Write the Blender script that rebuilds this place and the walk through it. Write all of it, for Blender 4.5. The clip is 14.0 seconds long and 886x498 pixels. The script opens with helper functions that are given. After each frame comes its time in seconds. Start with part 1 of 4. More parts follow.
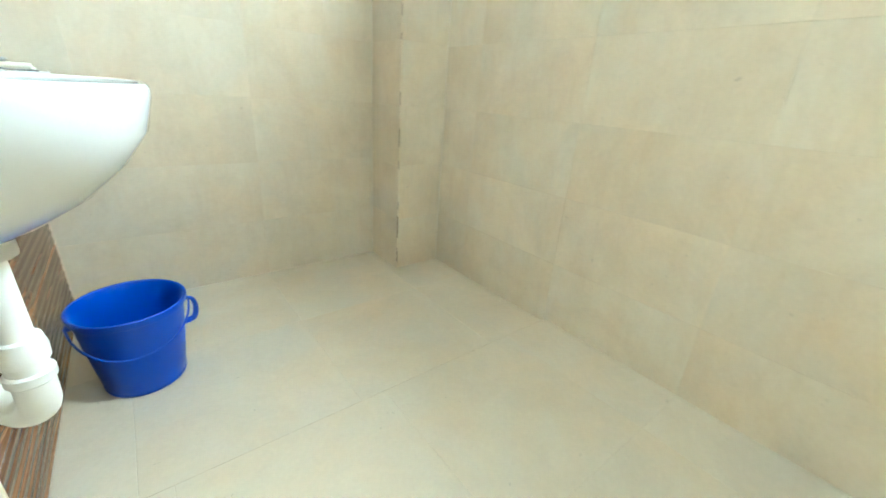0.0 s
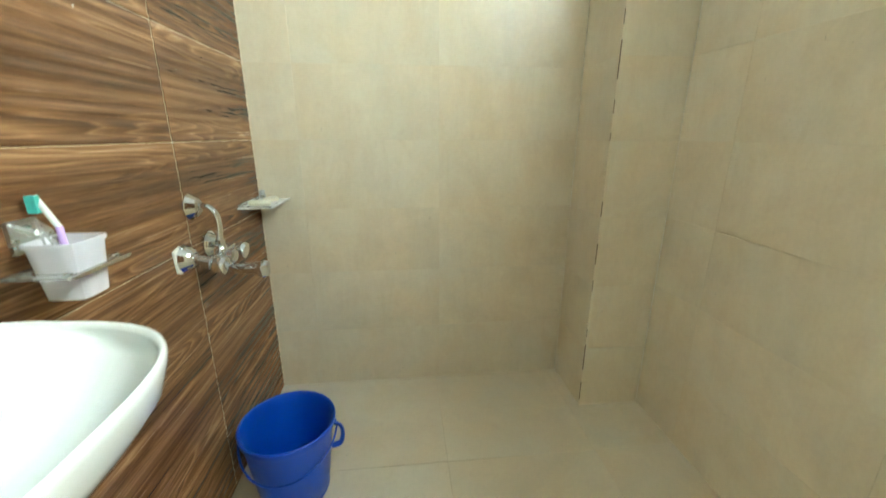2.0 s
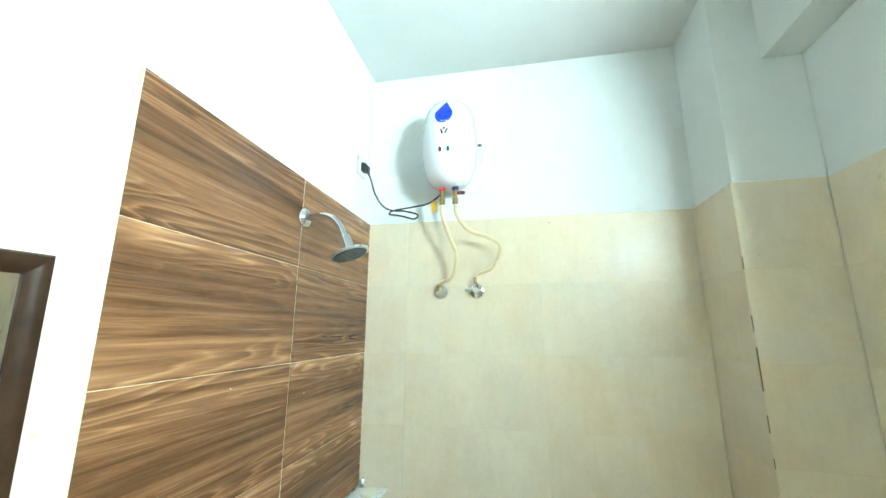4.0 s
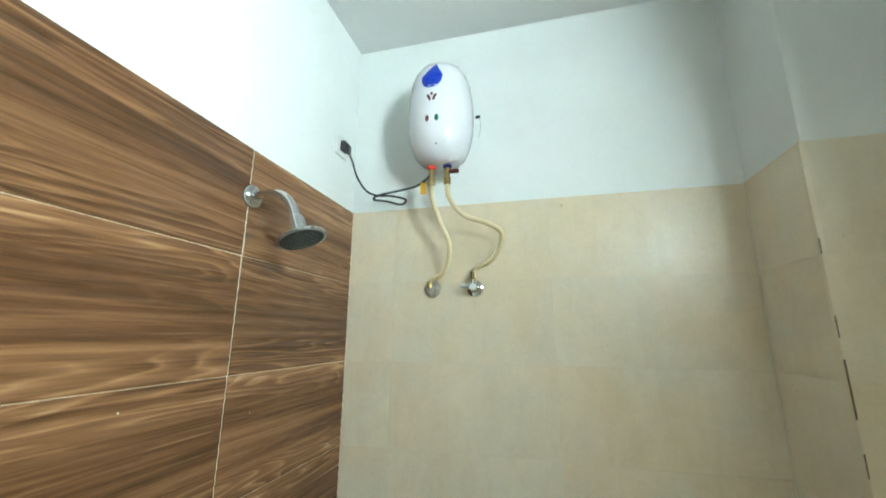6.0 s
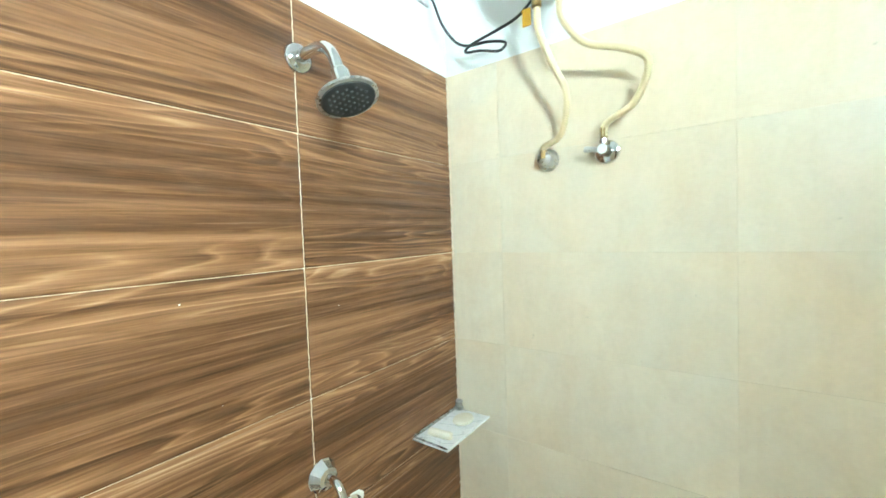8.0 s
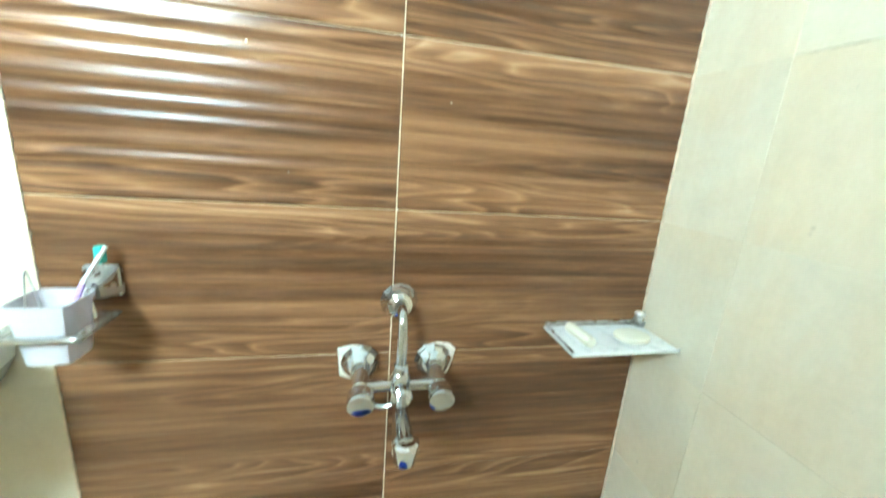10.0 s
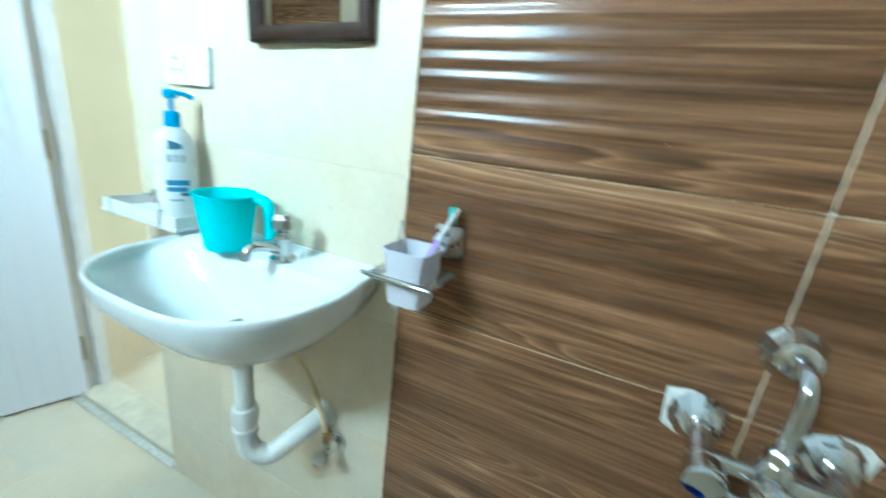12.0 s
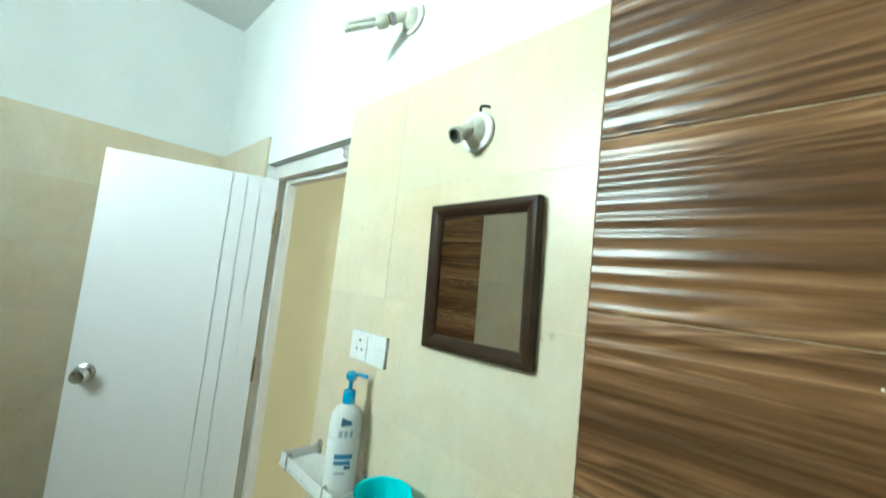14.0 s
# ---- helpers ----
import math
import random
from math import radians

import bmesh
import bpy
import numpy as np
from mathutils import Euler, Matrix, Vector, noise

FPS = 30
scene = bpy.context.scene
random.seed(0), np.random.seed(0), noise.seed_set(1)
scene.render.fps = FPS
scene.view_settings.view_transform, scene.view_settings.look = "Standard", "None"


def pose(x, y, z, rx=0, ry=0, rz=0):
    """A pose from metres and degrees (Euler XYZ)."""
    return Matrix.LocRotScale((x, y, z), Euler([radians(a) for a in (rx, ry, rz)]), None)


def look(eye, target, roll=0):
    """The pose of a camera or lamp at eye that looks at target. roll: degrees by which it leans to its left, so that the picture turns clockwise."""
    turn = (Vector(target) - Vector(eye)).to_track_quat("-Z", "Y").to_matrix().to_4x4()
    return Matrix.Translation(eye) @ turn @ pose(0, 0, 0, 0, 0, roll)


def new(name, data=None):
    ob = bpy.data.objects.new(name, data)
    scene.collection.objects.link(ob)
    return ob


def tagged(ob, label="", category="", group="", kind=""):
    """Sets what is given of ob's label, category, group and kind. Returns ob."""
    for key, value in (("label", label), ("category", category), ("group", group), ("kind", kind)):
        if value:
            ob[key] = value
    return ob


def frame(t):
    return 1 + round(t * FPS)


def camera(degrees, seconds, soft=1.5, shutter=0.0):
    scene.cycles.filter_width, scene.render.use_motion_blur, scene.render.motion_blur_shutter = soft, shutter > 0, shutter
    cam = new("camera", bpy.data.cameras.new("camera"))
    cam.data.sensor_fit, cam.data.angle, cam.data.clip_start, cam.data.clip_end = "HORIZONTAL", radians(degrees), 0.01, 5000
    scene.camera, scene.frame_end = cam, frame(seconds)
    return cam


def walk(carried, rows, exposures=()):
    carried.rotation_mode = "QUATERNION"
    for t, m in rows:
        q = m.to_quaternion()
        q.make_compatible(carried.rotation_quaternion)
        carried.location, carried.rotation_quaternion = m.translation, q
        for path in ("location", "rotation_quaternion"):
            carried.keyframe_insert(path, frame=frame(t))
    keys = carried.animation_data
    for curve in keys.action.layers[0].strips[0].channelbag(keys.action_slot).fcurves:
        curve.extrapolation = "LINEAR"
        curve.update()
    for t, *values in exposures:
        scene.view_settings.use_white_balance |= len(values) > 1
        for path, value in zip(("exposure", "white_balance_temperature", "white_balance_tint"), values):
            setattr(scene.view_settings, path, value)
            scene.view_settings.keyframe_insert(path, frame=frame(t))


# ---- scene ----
cam = camera(97.8, 14.0, soft=1.6, shutter=0.35)
PATH = [
    (0, (0.315, -0.052, 0.974), (1.491, 1.390, 0.227), 4.0),
    (0.5, (0.412, 0.054, 0.992), (1.310, 1.686, 0.252), 8.4),
    (1, (0.494, 0.154, 1.087), (1.124, 1.856, 0.247), 9.5),
    (1.5, (0.486, 0.225, 1.140), (0.892, 2.023, 0.364), 3.8),
    (2, (0.625, 0.259, 1.221), (0.823, 2.167, 0.655), 0.1),
    (2.5, (0.718, 0.266, 1.330), (0.800, 2.236, 0.993), 1.6),
    (3, (0.732, 0.270, 1.479), (0.689, 2.270, 1.514), 2.0),
    (3.5, (0.700, 0.254, 1.559), (0.503, 2.205, 1.949), -0.3),
    (3.6, (0.685, 0.264, 1.572), (0.405, 2.204, 1.970), -0.7),
    (5.8, (0.764, 0.541, 1.636), (0.274, 2.427, 2.086), 1.3),
    (6, (0.749, 0.601, 1.602), (0.269, 2.494, 2.034), 0.3),
    (6.5, (0.831, 0.696, 1.554), (0.119, 2.540, 1.852), -0.0),
    (7, (0.933, 0.819, 1.571), (-0.070, 2.547, 1.660), -0.1),
    (7.2, (0.895, 0.822, 1.583), (-0.091, 2.563, 1.593), -0.9),
    (9.5, (0.707, 1.262, 1.422), (-1.105, 2.067, 1.157), 2.1),
    (10, (0.726, 1.358, 1.316), (-1.162, 1.794, 0.822), 4.5),
    (10.5, (0.738, 1.423, 1.165), (-1.046, 1.784, 0.336), 2.1),
    (11, (0.720, 1.456, 1.142), (-1.086, 1.779, 0.346), 3.3),
    (11.5, (0.649, 1.348, 1.147), (-1.242, 1.284, 0.499), 3.0),
    (12, (0.613, 1.201, 1.243), (-1.139, 0.427, 0.668), 6.6),
    (12.5, (0.646, 1.129, 1.303), (-0.868, -0.072, 0.790), 9.3),
    (13, (0.655, 1.120, 1.358), (-0.773, -0.233, 0.995), 5.7),
    (13.2, (0.638, 1.120, 1.400), (-0.776, -0.268, 1.134), 5.2),
    (13.5, (0.658, 1.122, 1.437), (-0.786, -0.257, 1.329), 6.4),
    (14, (0.651, 1.127, 1.528), (-0.773, -0.269, 1.685), 6.2),
]
EXPOSURES = [(0, 0.15, 5600, 4), (1, 0.0, 5950, 5), (1.5, -0.20, 6200, 5), (2, -0.60, 6450, 3), (2.5, -0.56, 6400, 3), (3, -0.33, 5550, -3), (3.6, -0.34, 5600, -4), (6, -1.10, 6000, 3), (7.2, -0.66, 5950, 4), (9.5, 0.08, 5450, -4), (11, 0.06, 5550, -4), (11.5, 0.08, 5200, -9), (12, -0.72, 4850, -4), (12.5, -0.9, 5100, -5), (13, -1.02, 5400, -2), (13.5, -1.27, 5700, -4), (14, -1.50, 5950, -6)]
walk(cam, [(t, look(eye, target, roll)) for t, eye, target, roll in PATH], EXPOSURES)

# ---- world, sun, window light ----
world = bpy.data.worlds.new("sky")
scene.world = world
world.use_nodes = True
wn = world.node_tree
sky = wn.nodes.new("ShaderNodeTexSky")
sky.sky_type = "NISHITA"
sky.sun_disc = False
sky.sun_elevation = radians(48)
sky.sun_rotation = radians(100)
wn.links.new(sky.outputs[0], wn.nodes["Background"].inputs[0])
wn.nodes["Background"].inputs[1].default_value = 0.12


def area_lamp(name, where, target, sx, sy, watts, colour):
    data = bpy.data.lights.new(name, "AREA")
    data.shape, data.size, data.size_y = "RECTANGLE", sx, sy
    data.energy, data.color = watts, colour
    ob = new(name, data)
    ob.matrix_world = look(where, target)
    return ob


# daylight in the ventilator opening, and an added lamp to light the hall
VENT_LIGHT = area_lamp("ventilator_daylight", (2.06, 0.25, 2.26), (0.0, 0.25, 1.72), 2.6, 1.30, 2900, (0.87, 1.0, 0.985))
HALL_LIGHT = area_lamp("hall_fill_lamp", (-2.36, 0.6, 1.6), (0.0, 0.2, 1.3), 1.0, 1.2, 70, (1.0, 0.97, 0.88))


# ---- materials ----
def nodes_of(name, rough=0.5, metal=0.0):
    m = bpy.data.materials.new(name)
    m.use_nodes = True
    nt = m.node_tree
    b = nt.nodes["Principled BSDF"]
    b.inputs["Roughness"].default_value = rough
    b.inputs["Metallic"].default_value = metal
    return m, nt, b


def add(nt, kind, **values):
    n = nt.nodes.new(kind)
    for key, value in values.items():
        n.inputs[key.replace("_", " ")].default_value = value
    return n


def ramp(nt, fac, stops):
    r = nt.nodes.new("ShaderNodeValToRGB")
    els = r.color_ramp.elements
    while len(els) < len(stops):
        els.new(0.5)
    for e, (p, c) in zip(els, stops):
        e.position, e.color = p, (*c, 1)
    nt.links.new(fac, r.inputs[0])
    return r


def noise_at(nt, vector, scale, detail=4.0, rough=0.55, distort=0.0):
    n = add(nt, "ShaderNodeTexNoise", Scale=scale, Detail=detail, Roughness=rough, Distortion=distort)
    nt.links.new(vector, n.inputs["Vector"])
    return n.outputs[0]


def mixed(nt, fac, a, b, mode="MIX"):
    n = nt.nodes.new("ShaderNodeMix")
    n.data_type, n.blend_type = "RGBA", mode
    for value, i in ((fac, 0), (a, 6), (b, 7)):
        if isinstance(value, (int, float)):
            n.inputs[i].default_value = value
        elif isinstance(value, tuple):
            n.inputs[i].default_value = (*value, 1)
        else:
            nt.links.new(value, n.inputs[i])
    return n.outputs[2]


def mathn(nt, op, a, b=0.0):
    n = nt.nodes.new("ShaderNodeMath")
    n.operation = op
    for value, i in ((a, 0), (b, 1)):
        if isinstance(value, (int, float)):
            n.inputs[i].default_value = value
        else:
            nt.links.new(value, n.inputs[i])
    return n.outputs[0]


def bump(nt, b, height, strength, distance=0.002):
    n = add(nt, "ShaderNodeBump", Strength=strength, Distance=distance)
    nt.links.new(height, n.inputs["Height"])
    nt.links.new(n.outputs[0], b.inputs["Normal"])


def shifted(nt, stretch, spread=7.0):
    """Place in the world, stretched, and shifted from piece to piece."""
    geo = nt.nodes.new("ShaderNodeNewGeometry")
    info = nt.nodes.new("ShaderNodeObjectInfo")
    move = nt.nodes.new("ShaderNodeVectorMath")
    move.operation = "MULTIPLY"
    nt.links.new(geo.outputs["Position"], move.inputs[0])
    move.inputs[1].default_value = stretch
    more = nt.nodes.new("ShaderNodeVectorMath")
    more.operation = "ADD"
    nt.links.new(move.outputs[0], more.inputs[0])
    nt.links.new(mathn(nt, "MULTIPLY", info.outputs["Random"], spread), more.inputs[1])
    return more.outputs[0], info.outputs["Random"]


def tile_material(name, light, dark, rough, stain=0.35):
    m, nt, b = nodes_of(name, rough)
    v, rnd = shifted(nt, (1, 1, 1))
    cloud = noise_at(nt, v, 2.2, 7, 0.62, 0.8)
    grain = noise_at(nt, v, 70, 5, 0.7)
    veins = noise_at(nt, v, 7, 8, 0.70, 1.0)
    col = ramp(nt, cloud, [(0.34, dark), (0.64, light)]).outputs[0]
    col = mixed(nt, 0.12, col, ramp(nt, veins, [(0.38, tuple(c * 0.86 for c in dark)), (0.60, tuple(min(1, c * 1.05) for c in light))]).outputs[0])
    col = mixed(nt, 0.10, col, ramp(nt, grain, [(0.35, tuple(c * 0.70 for c in dark)), (0.65, light)]).outputs[0])
    warm = ramp(nt, noise_at(nt, v, 3.2, 5, 0.6, 0.6), [(0.36, (1.03, 0.99, 0.94)), (0.64, (0.975, 1.0, 1.03))]).outputs[0]
    col = mixed(nt, 1.0, col, warm, "MULTIPLY")
    v_run, _ = shifted(nt, (11.0, 11.0, 2.2))
    runs = ramp(nt, noise_at(nt, v_run, 1.6, 5, 0.65, 0.7), [(0.36, (0.93, 0.90, 0.84)), (0.56, (1.0, 1.0, 1.0))]).outputs[0]
    col = mixed(nt, stain, col, runs, "MULTIPLY")
    # sparse pits and scuffs
    pits = ramp(nt, noise_at(nt, v, 38, 2, 0.5, 0.4), [(0.745, (0, 0, 0)), (0.785, (1, 1, 1))]).outputs[0]
    col = mixed(nt, mathn(nt, "MULTIPLY", pits, 0.36), col, tuple(c * 0.40 for c in dark))
    tone = ramp(nt, rnd, [(0.0, (0.985, 0.985, 0.98)), (1.0, (1.012, 1.01, 1.008))]).outputs[0]
    col = mixed(nt, 1.0, col, tone, "MULTIPLY")
    nt.links.new(col, b.inputs["Base Color"])
    nt.links.new(ramp(nt, veins, [(0.3, (rough * 0.92,) * 3), (0.7, (min(1, rough * 1.08),) * 3)]).outputs[0], b.inputs["Roughness"])
    bump(nt, b, grain, 0.10, 0.001)
    return m


def wood_tile_material():
    m, nt, b = nodes_of("wood_look_tile", 0.2)
    # broad soft bands along the tile
    v, rnd = shifted(nt, (1.0, 0.42, 11.0), 23.0)
    bands = noise_at(nt, v, 1.3, 3, 0.5, 0.8)
    # long flame figure: contour lines of a stretched field
    v5, _ = shifted(nt, (1.0, 0.36, 6.0), 41.0)
    field = noise_at(nt, v5, 1.35, 3.0, 0.45, 0.5)
    growth = mathn(nt, "FRACT", mathn(nt, "MULTIPLY", field, 26.0))
    lines = ramp(nt, growth, [(0.0, (0.9, 0.9, 0.9)), (0.13, (0.62, 0.62, 0.62)), (0.40, (0.34, 0.34, 0.34)), (0.80, (0.22, 0.22, 0.22)), (1.0, (0.9, 0.9, 0.9))]).outputs[0]
    v2, _ = shifted(nt, (1.0, 0.8, 60.0), 11.0)
    streak = noise_at(nt, v2, 1.7, 5, 0.55, 1.0)
    v3, _ = shifted(nt, (1.0, 5.0, 170.0), 5.0)
    fibre = noise_at(nt, v3, 1.6, 5, 0.7, 0.4)
    # the print runs flamed along the tile's long edges and plainer, darker in its middle
    geo = nt.nodes.new("ShaderNodeNewGeometry")
    apart = nt.nodes.new("ShaderNodeSeparateXYZ")
    nt.links.new(geo.outputs["Position"], apart.inputs[0])
    wobble = mathn(nt, "MULTIPLY", mathn(nt, "SUBTRACT", bands, 0.5), 0.7)
    row = mathn(nt, "FRACT", mathn(nt, "ADD", mathn(nt, "DIVIDE", apart.outputs[2], 0.3), wobble))
    edge = mathn(nt, "ABSOLUTE", mathn(nt, "SUBTRACT", row, 0.5))
    patch = ramp(nt, edge, [(0.16, (0.22, 0.22, 0.22)), (0.40, (1.0, 1.0, 1.0))]).outputs[0]
    fine = ramp(nt, streak, [(0.30, (0.0, 0.0, 0.0)), (0.46, (0.42, 0.42, 0.42)), (0.58, (0.50, 0.50, 0.50)), (0.68, (1.0, 1.0, 1.0))]).outputs[0]
    tone = mathn(nt, "ADD", mathn(nt, "MULTIPLY", bands, 0.42), mathn(nt, "MULTIPLY", fine, 0.11))
    tone = mathn(nt, "ADD", tone, mathn(nt, "MULTIPLY", fibre, 0.23))
    tone = mathn(nt, "ADD", tone, mathn(nt, "MULTIPLY", mathn(nt, "SUBTRACT", edge, 0.25), 0.08))
    tone = mathn(nt, "ADD", tone, mathn(nt, "MULTIPLY", mathn(nt, "MULTIPLY", mathn(nt, "SUBTRACT", lines, 0.34), patch), 0.21))
    col = ramp(nt, tone, [(0.270, (0.050, 0.023, 0.0108)), (0.345, (0.108, 0.052, 0.0240)), (0.410, (0.176, 0.088, 0.040)), (0.475, (0.245, 0.130, 0.062)), (0.600, (0.40, 0.245, 0.135))]).outputs[0]
    b.inputs["Specular IOR Level"].default_value = 0.30
    tone = ramp(nt, rnd, [(0.0, (0.92, 0.90, 0.88)), (1.0, (1.08, 1.06, 1.04))]).outputs[0]
    col = mixed(nt, 1.0, col, tone, "MULTIPLY")
    nt.links.new(col, b.inputs["Base Color"])
    nt.links.new(ramp(nt, streak, [(0.3, (0.19,) * 3), (0.7, (0.28,) * 3)]).outputs[0], b.inputs["Roughness"])
    bump(nt, b, fibre, 0.10, 0.0005)
    return m


def plain(name, colour, rough=0.5, metal=0.0, vary=0.06, scale=14.0, relief=0.0, worn=1.0, **more):
    m, nt, b = nodes_of(name, rough, metal)
    geo = nt.nodes.new("ShaderNodeNewGeometry")
    n = noise_at(nt, geo.outputs["Position"], scale, 5, 0.6)
    lo, hi = tuple(c * (1 - vary) for c in colour), tuple(min(1, c * (1 + vary)) for c in colour)
    nt.links.new(ramp(nt, n, [(0.35, lo), (0.65, hi)]).outputs[0], b.inputs["Base Color"])
    nt.links.new(ramp(nt, noise_at(nt, geo.outputs["Position"], scale * 4, 4), [(0.3, (rough * (1 - 0.15 * worn),) * 3), (0.7, (min(1, rough * (1 + 0.2 * worn)),) * 3)]).outputs[0], b.inputs["Roughness"])
    if relief:
        bump(nt, b, noise_at(nt, geo.outputs["Position"], scale * 6, 6, 0.65), relief, 0.002)
    for key, value in more.items():
        b.inputs[key.replace("_", " ")].default_value = value
    return m


BEIGE = tile_material("beige_stone_tile", (0.735, 0.655, 0.505), (0.655, 0.560, 0.412), 0.33)
FLOOR_TILE = tile_material("beige_floor_tile", (0.70, 0.63, 0.49), (0.65, 0.575, 0.44), 0.23, 0.0)
WOOD = wood_tile_material()
GROUT = plain("cream_grout", (0.68, 0.56, 0.41), 0.9, vary=0.2, scale=40)
# darker than the floor grout, so that the change of level shows
STEP_GROUT = plain("dark_step_edge", (0.50, 0.41, 0.29), 0.9, vary=0.2, scale=25)
GROUT_DARK = plain("tan_grout", (0.62, 0.54, 0.40), 0.9, vary=0.15, scale=30)
PLASTER = plain("white_emulsion", (0.83, 0.855, 0.84), 0.7, vary=0.025, scale=3, relief=0.12)
CEIL = plain("ceiling_white", (0.83, 0.84, 0.83), 0.8, vary=0.02, scale=3, relief=0.1)
CREAM = plain("cream_paint", (0.76, 0.70, 0.50), 0.6, vary=0.03, scale=3, relief=0.1)
DOOR_WHITE = plain("white_door_laminate", (0.81, 0.81, 0.85), 0.32, vary=0.004, scale=3, worn=0.1)
FRAME_GREY = plain("white_frame_enamel", (0.70, 0.68, 0.66), 0.4, vary=0.05, scale=10)
BARE_WOOD = plain("bare_hinge_edge", (0.30, 0.22, 0.13), 0.7, vary=0.25, scale=20)
MARBLE = plain("white_marble", (0.62, 0.58, 0.46), 0.4, vary=0.12, scale=12)
CERAMIC = plain("white_glazed_ceramic", (0.84, 0.86, 0.85), 0.08, vary=0.01, scale=4, Coat_Weight=0.5)
PVC = plain("white_pvc", (0.80, 0.79, 0.74), 0.35, vary=0.03)
CHROME = plain("chrome", (0.70, 0.71, 0.72), 0.05, 1.0, vary=0.03)
STEEL = plain("brushed_steel", (0.52, 0.52, 0.51), 0.28, 1.0, vary=0.06)
BRASS = plain("brass", (0.24, 0.165, 0.07), 0.32, 1.0, vary=0.15)
DULL_BRASS = plain("tarnished_hinge", (0.28, 0.22, 0.12), 0.45, 1.0, vary=0.2)
# also colours the discs that stand for the dark inside holes and slots
BLACK = plain("black_rubber_and_holes", (0.012, 0.012, 0.014), 0.45)
RED = plain("red_plastic", (0.62, 0.02, 0.02), 0.35)
YELLOW = plain("yellow_tag", (0.75, 0.42, 0.02), 0.5)
NAVY = plain("dark_blue_plastic", (0.02, 0.03, 0.16), 0.35)
BUCKET = plain("blue_bucket_plastic", (0.001, 0.052, 0.40), 0.36, vary=0.04, scale=9, relief=0.05, Specular_IOR_Level=0.3)
CYAN = plain("turquoise_plastic", (0.03, 0.66, 0.71), 0.3, vary=0.03)
HEATER_WHITE = plain("white_heater_shell", (0.80, 0.79, 0.83), 0.16, vary=0.01)
DROP_BLUE = plain("blue_badge", (0.006, 0.030, 0.30), 0.3, Specular_IOR_Level=0.3)
MAROON = plain("maroon_print", (0.09, 0.012, 0.018), 0.4)
GREEN_LED = plain("green_lens", (0.01, 0.12, 0.07), 0.2)
FROST = plain("frosted_tumbler", (0.93, 0.91, 0.97), 0.45, vary=0.02, Transmission_Weight=0.40, IOR=1.2)
LILAC = plain("lilac_plastic", (0.52, 0.34, 0.72), 0.35)
PINK = plain("coral_grip", (0.75, 0.22, 0.20), 0.4)
ACRYLIC = plain("clear_acrylic", (0.90, 0.95, 0.94), 0.06, vary=0.01, Transmission_Weight=0.92, IOR=1.45)
TEAL = plain("teal_bristles", (0.06, 0.42, 0.37), 0.6, vary=0.15, scale=300)
WHITE_PLASTIC = plain("white_plastic", (0.82, 0.83, 0.82), 0.3, vary=0.02)
SOAP = plain("cream_soap", (0.80, 0.76, 0.62), 0.4, vary=0.05)
MIRROR_FRAME = plain("dark_brown_frame", (0.026, 0.013, 0.007), 0.36, vary=0.3, scale=25, Specular_IOR_Level=0.16)
PUMP_BLUE = plain("blue_pump", (0.02, 0.30, 0.55), 0.25)
LABEL_BLUE = plain("blue_label", (0.05, 0.20, 0.36), 0.4)
LABEL_DARK = plain("slate_label", (0.05, 0.13, 0.20), 0.4)
LABEL_GREY = plain("grey_label", (0.42, 0.47, 0.52), 0.4)
HOSE = plain("ivory_hose", (0.66, 0.54, 0.32), 0.4, vary=0.08)
HOSE_DARK = plain("dull_grey_hose", (0.20, 0.18, 0.12), 0.4, 0.6, vary=0.2, scale=120)
SHOWER_FACE = plain("dark_grey_rubber", (0.035, 0.042, 0.045), 0.5)
OLD_WHITE = plain("aged_white_plastic", (0.72, 0.70, 0.60), 0.4, vary=0.08)
TUBE_GLASS = plain("lamp_tube", (0.74, 0.74, 0.66), 0.2, vary=0.05)
NOZZLE = plain("grey_nozzle", (0.10, 0.12, 0.125), 0.5)
CHIP = plain("brown_chip", (0.13, 0.085, 0.05), 0.9, vary=0.3, scale=60)
VEIN = plain("pale_grey_print", (0.60, 0.62, 0.62), 0.4)
CEMENT = plain("white_cement", (0.74, 0.72, 0.66), 0.9, vary=0.12, scale=60, relief=0.5)


def mirror_material():
    m, nt, b = nodes_of("mirror_silver", 0.0, 1.0)
    b.inputs["Base Color"].default_value = (0.86, 0.88, 0.87, 1)
    return m


MIRROR = mirror_material()


# ---- mesh helpers ----
def part(name, bm, material, parent=None, label="", smooth=False, angle=40):
    me = bpy.data.meshes.new(name)
    bmesh.ops.recalc_face_normals(bm, faces=bm.faces)
    bm.to_mesh(me)
    bm.free()
    me.materials.append(material)
    if smooth:
        me.shade_smooth()
        if angle < 180:
            me.set_sharp_from_angle(angle=radians(angle))
    ob = new(name, me)
    if parent:
        ob.parent = parent
    if label:
        ob["label"] = label
    return ob


def thing(name, label, category, where=(0, 0, 0), rz=0.0, kind="", group=""):
    ob = new(name)
    ob.empty_display_size = 0.05
    ob.matrix_world = pose(*where, 0, 0, rz)
    return tagged(ob, label, category, group, kind)


def box(x0, x1, y0, y1, z0, z1, bevel=0.0, seg=2):
    bm = bmesh.new()
    grow(bm, x0, x1, y0, y1, z0, z1)
    if bevel:
        bmesh.ops.bevel(bm, geom=bm.edges[:], offset=bevel, segments=seg, affect="EDGES", profile=0.7)
    return bm


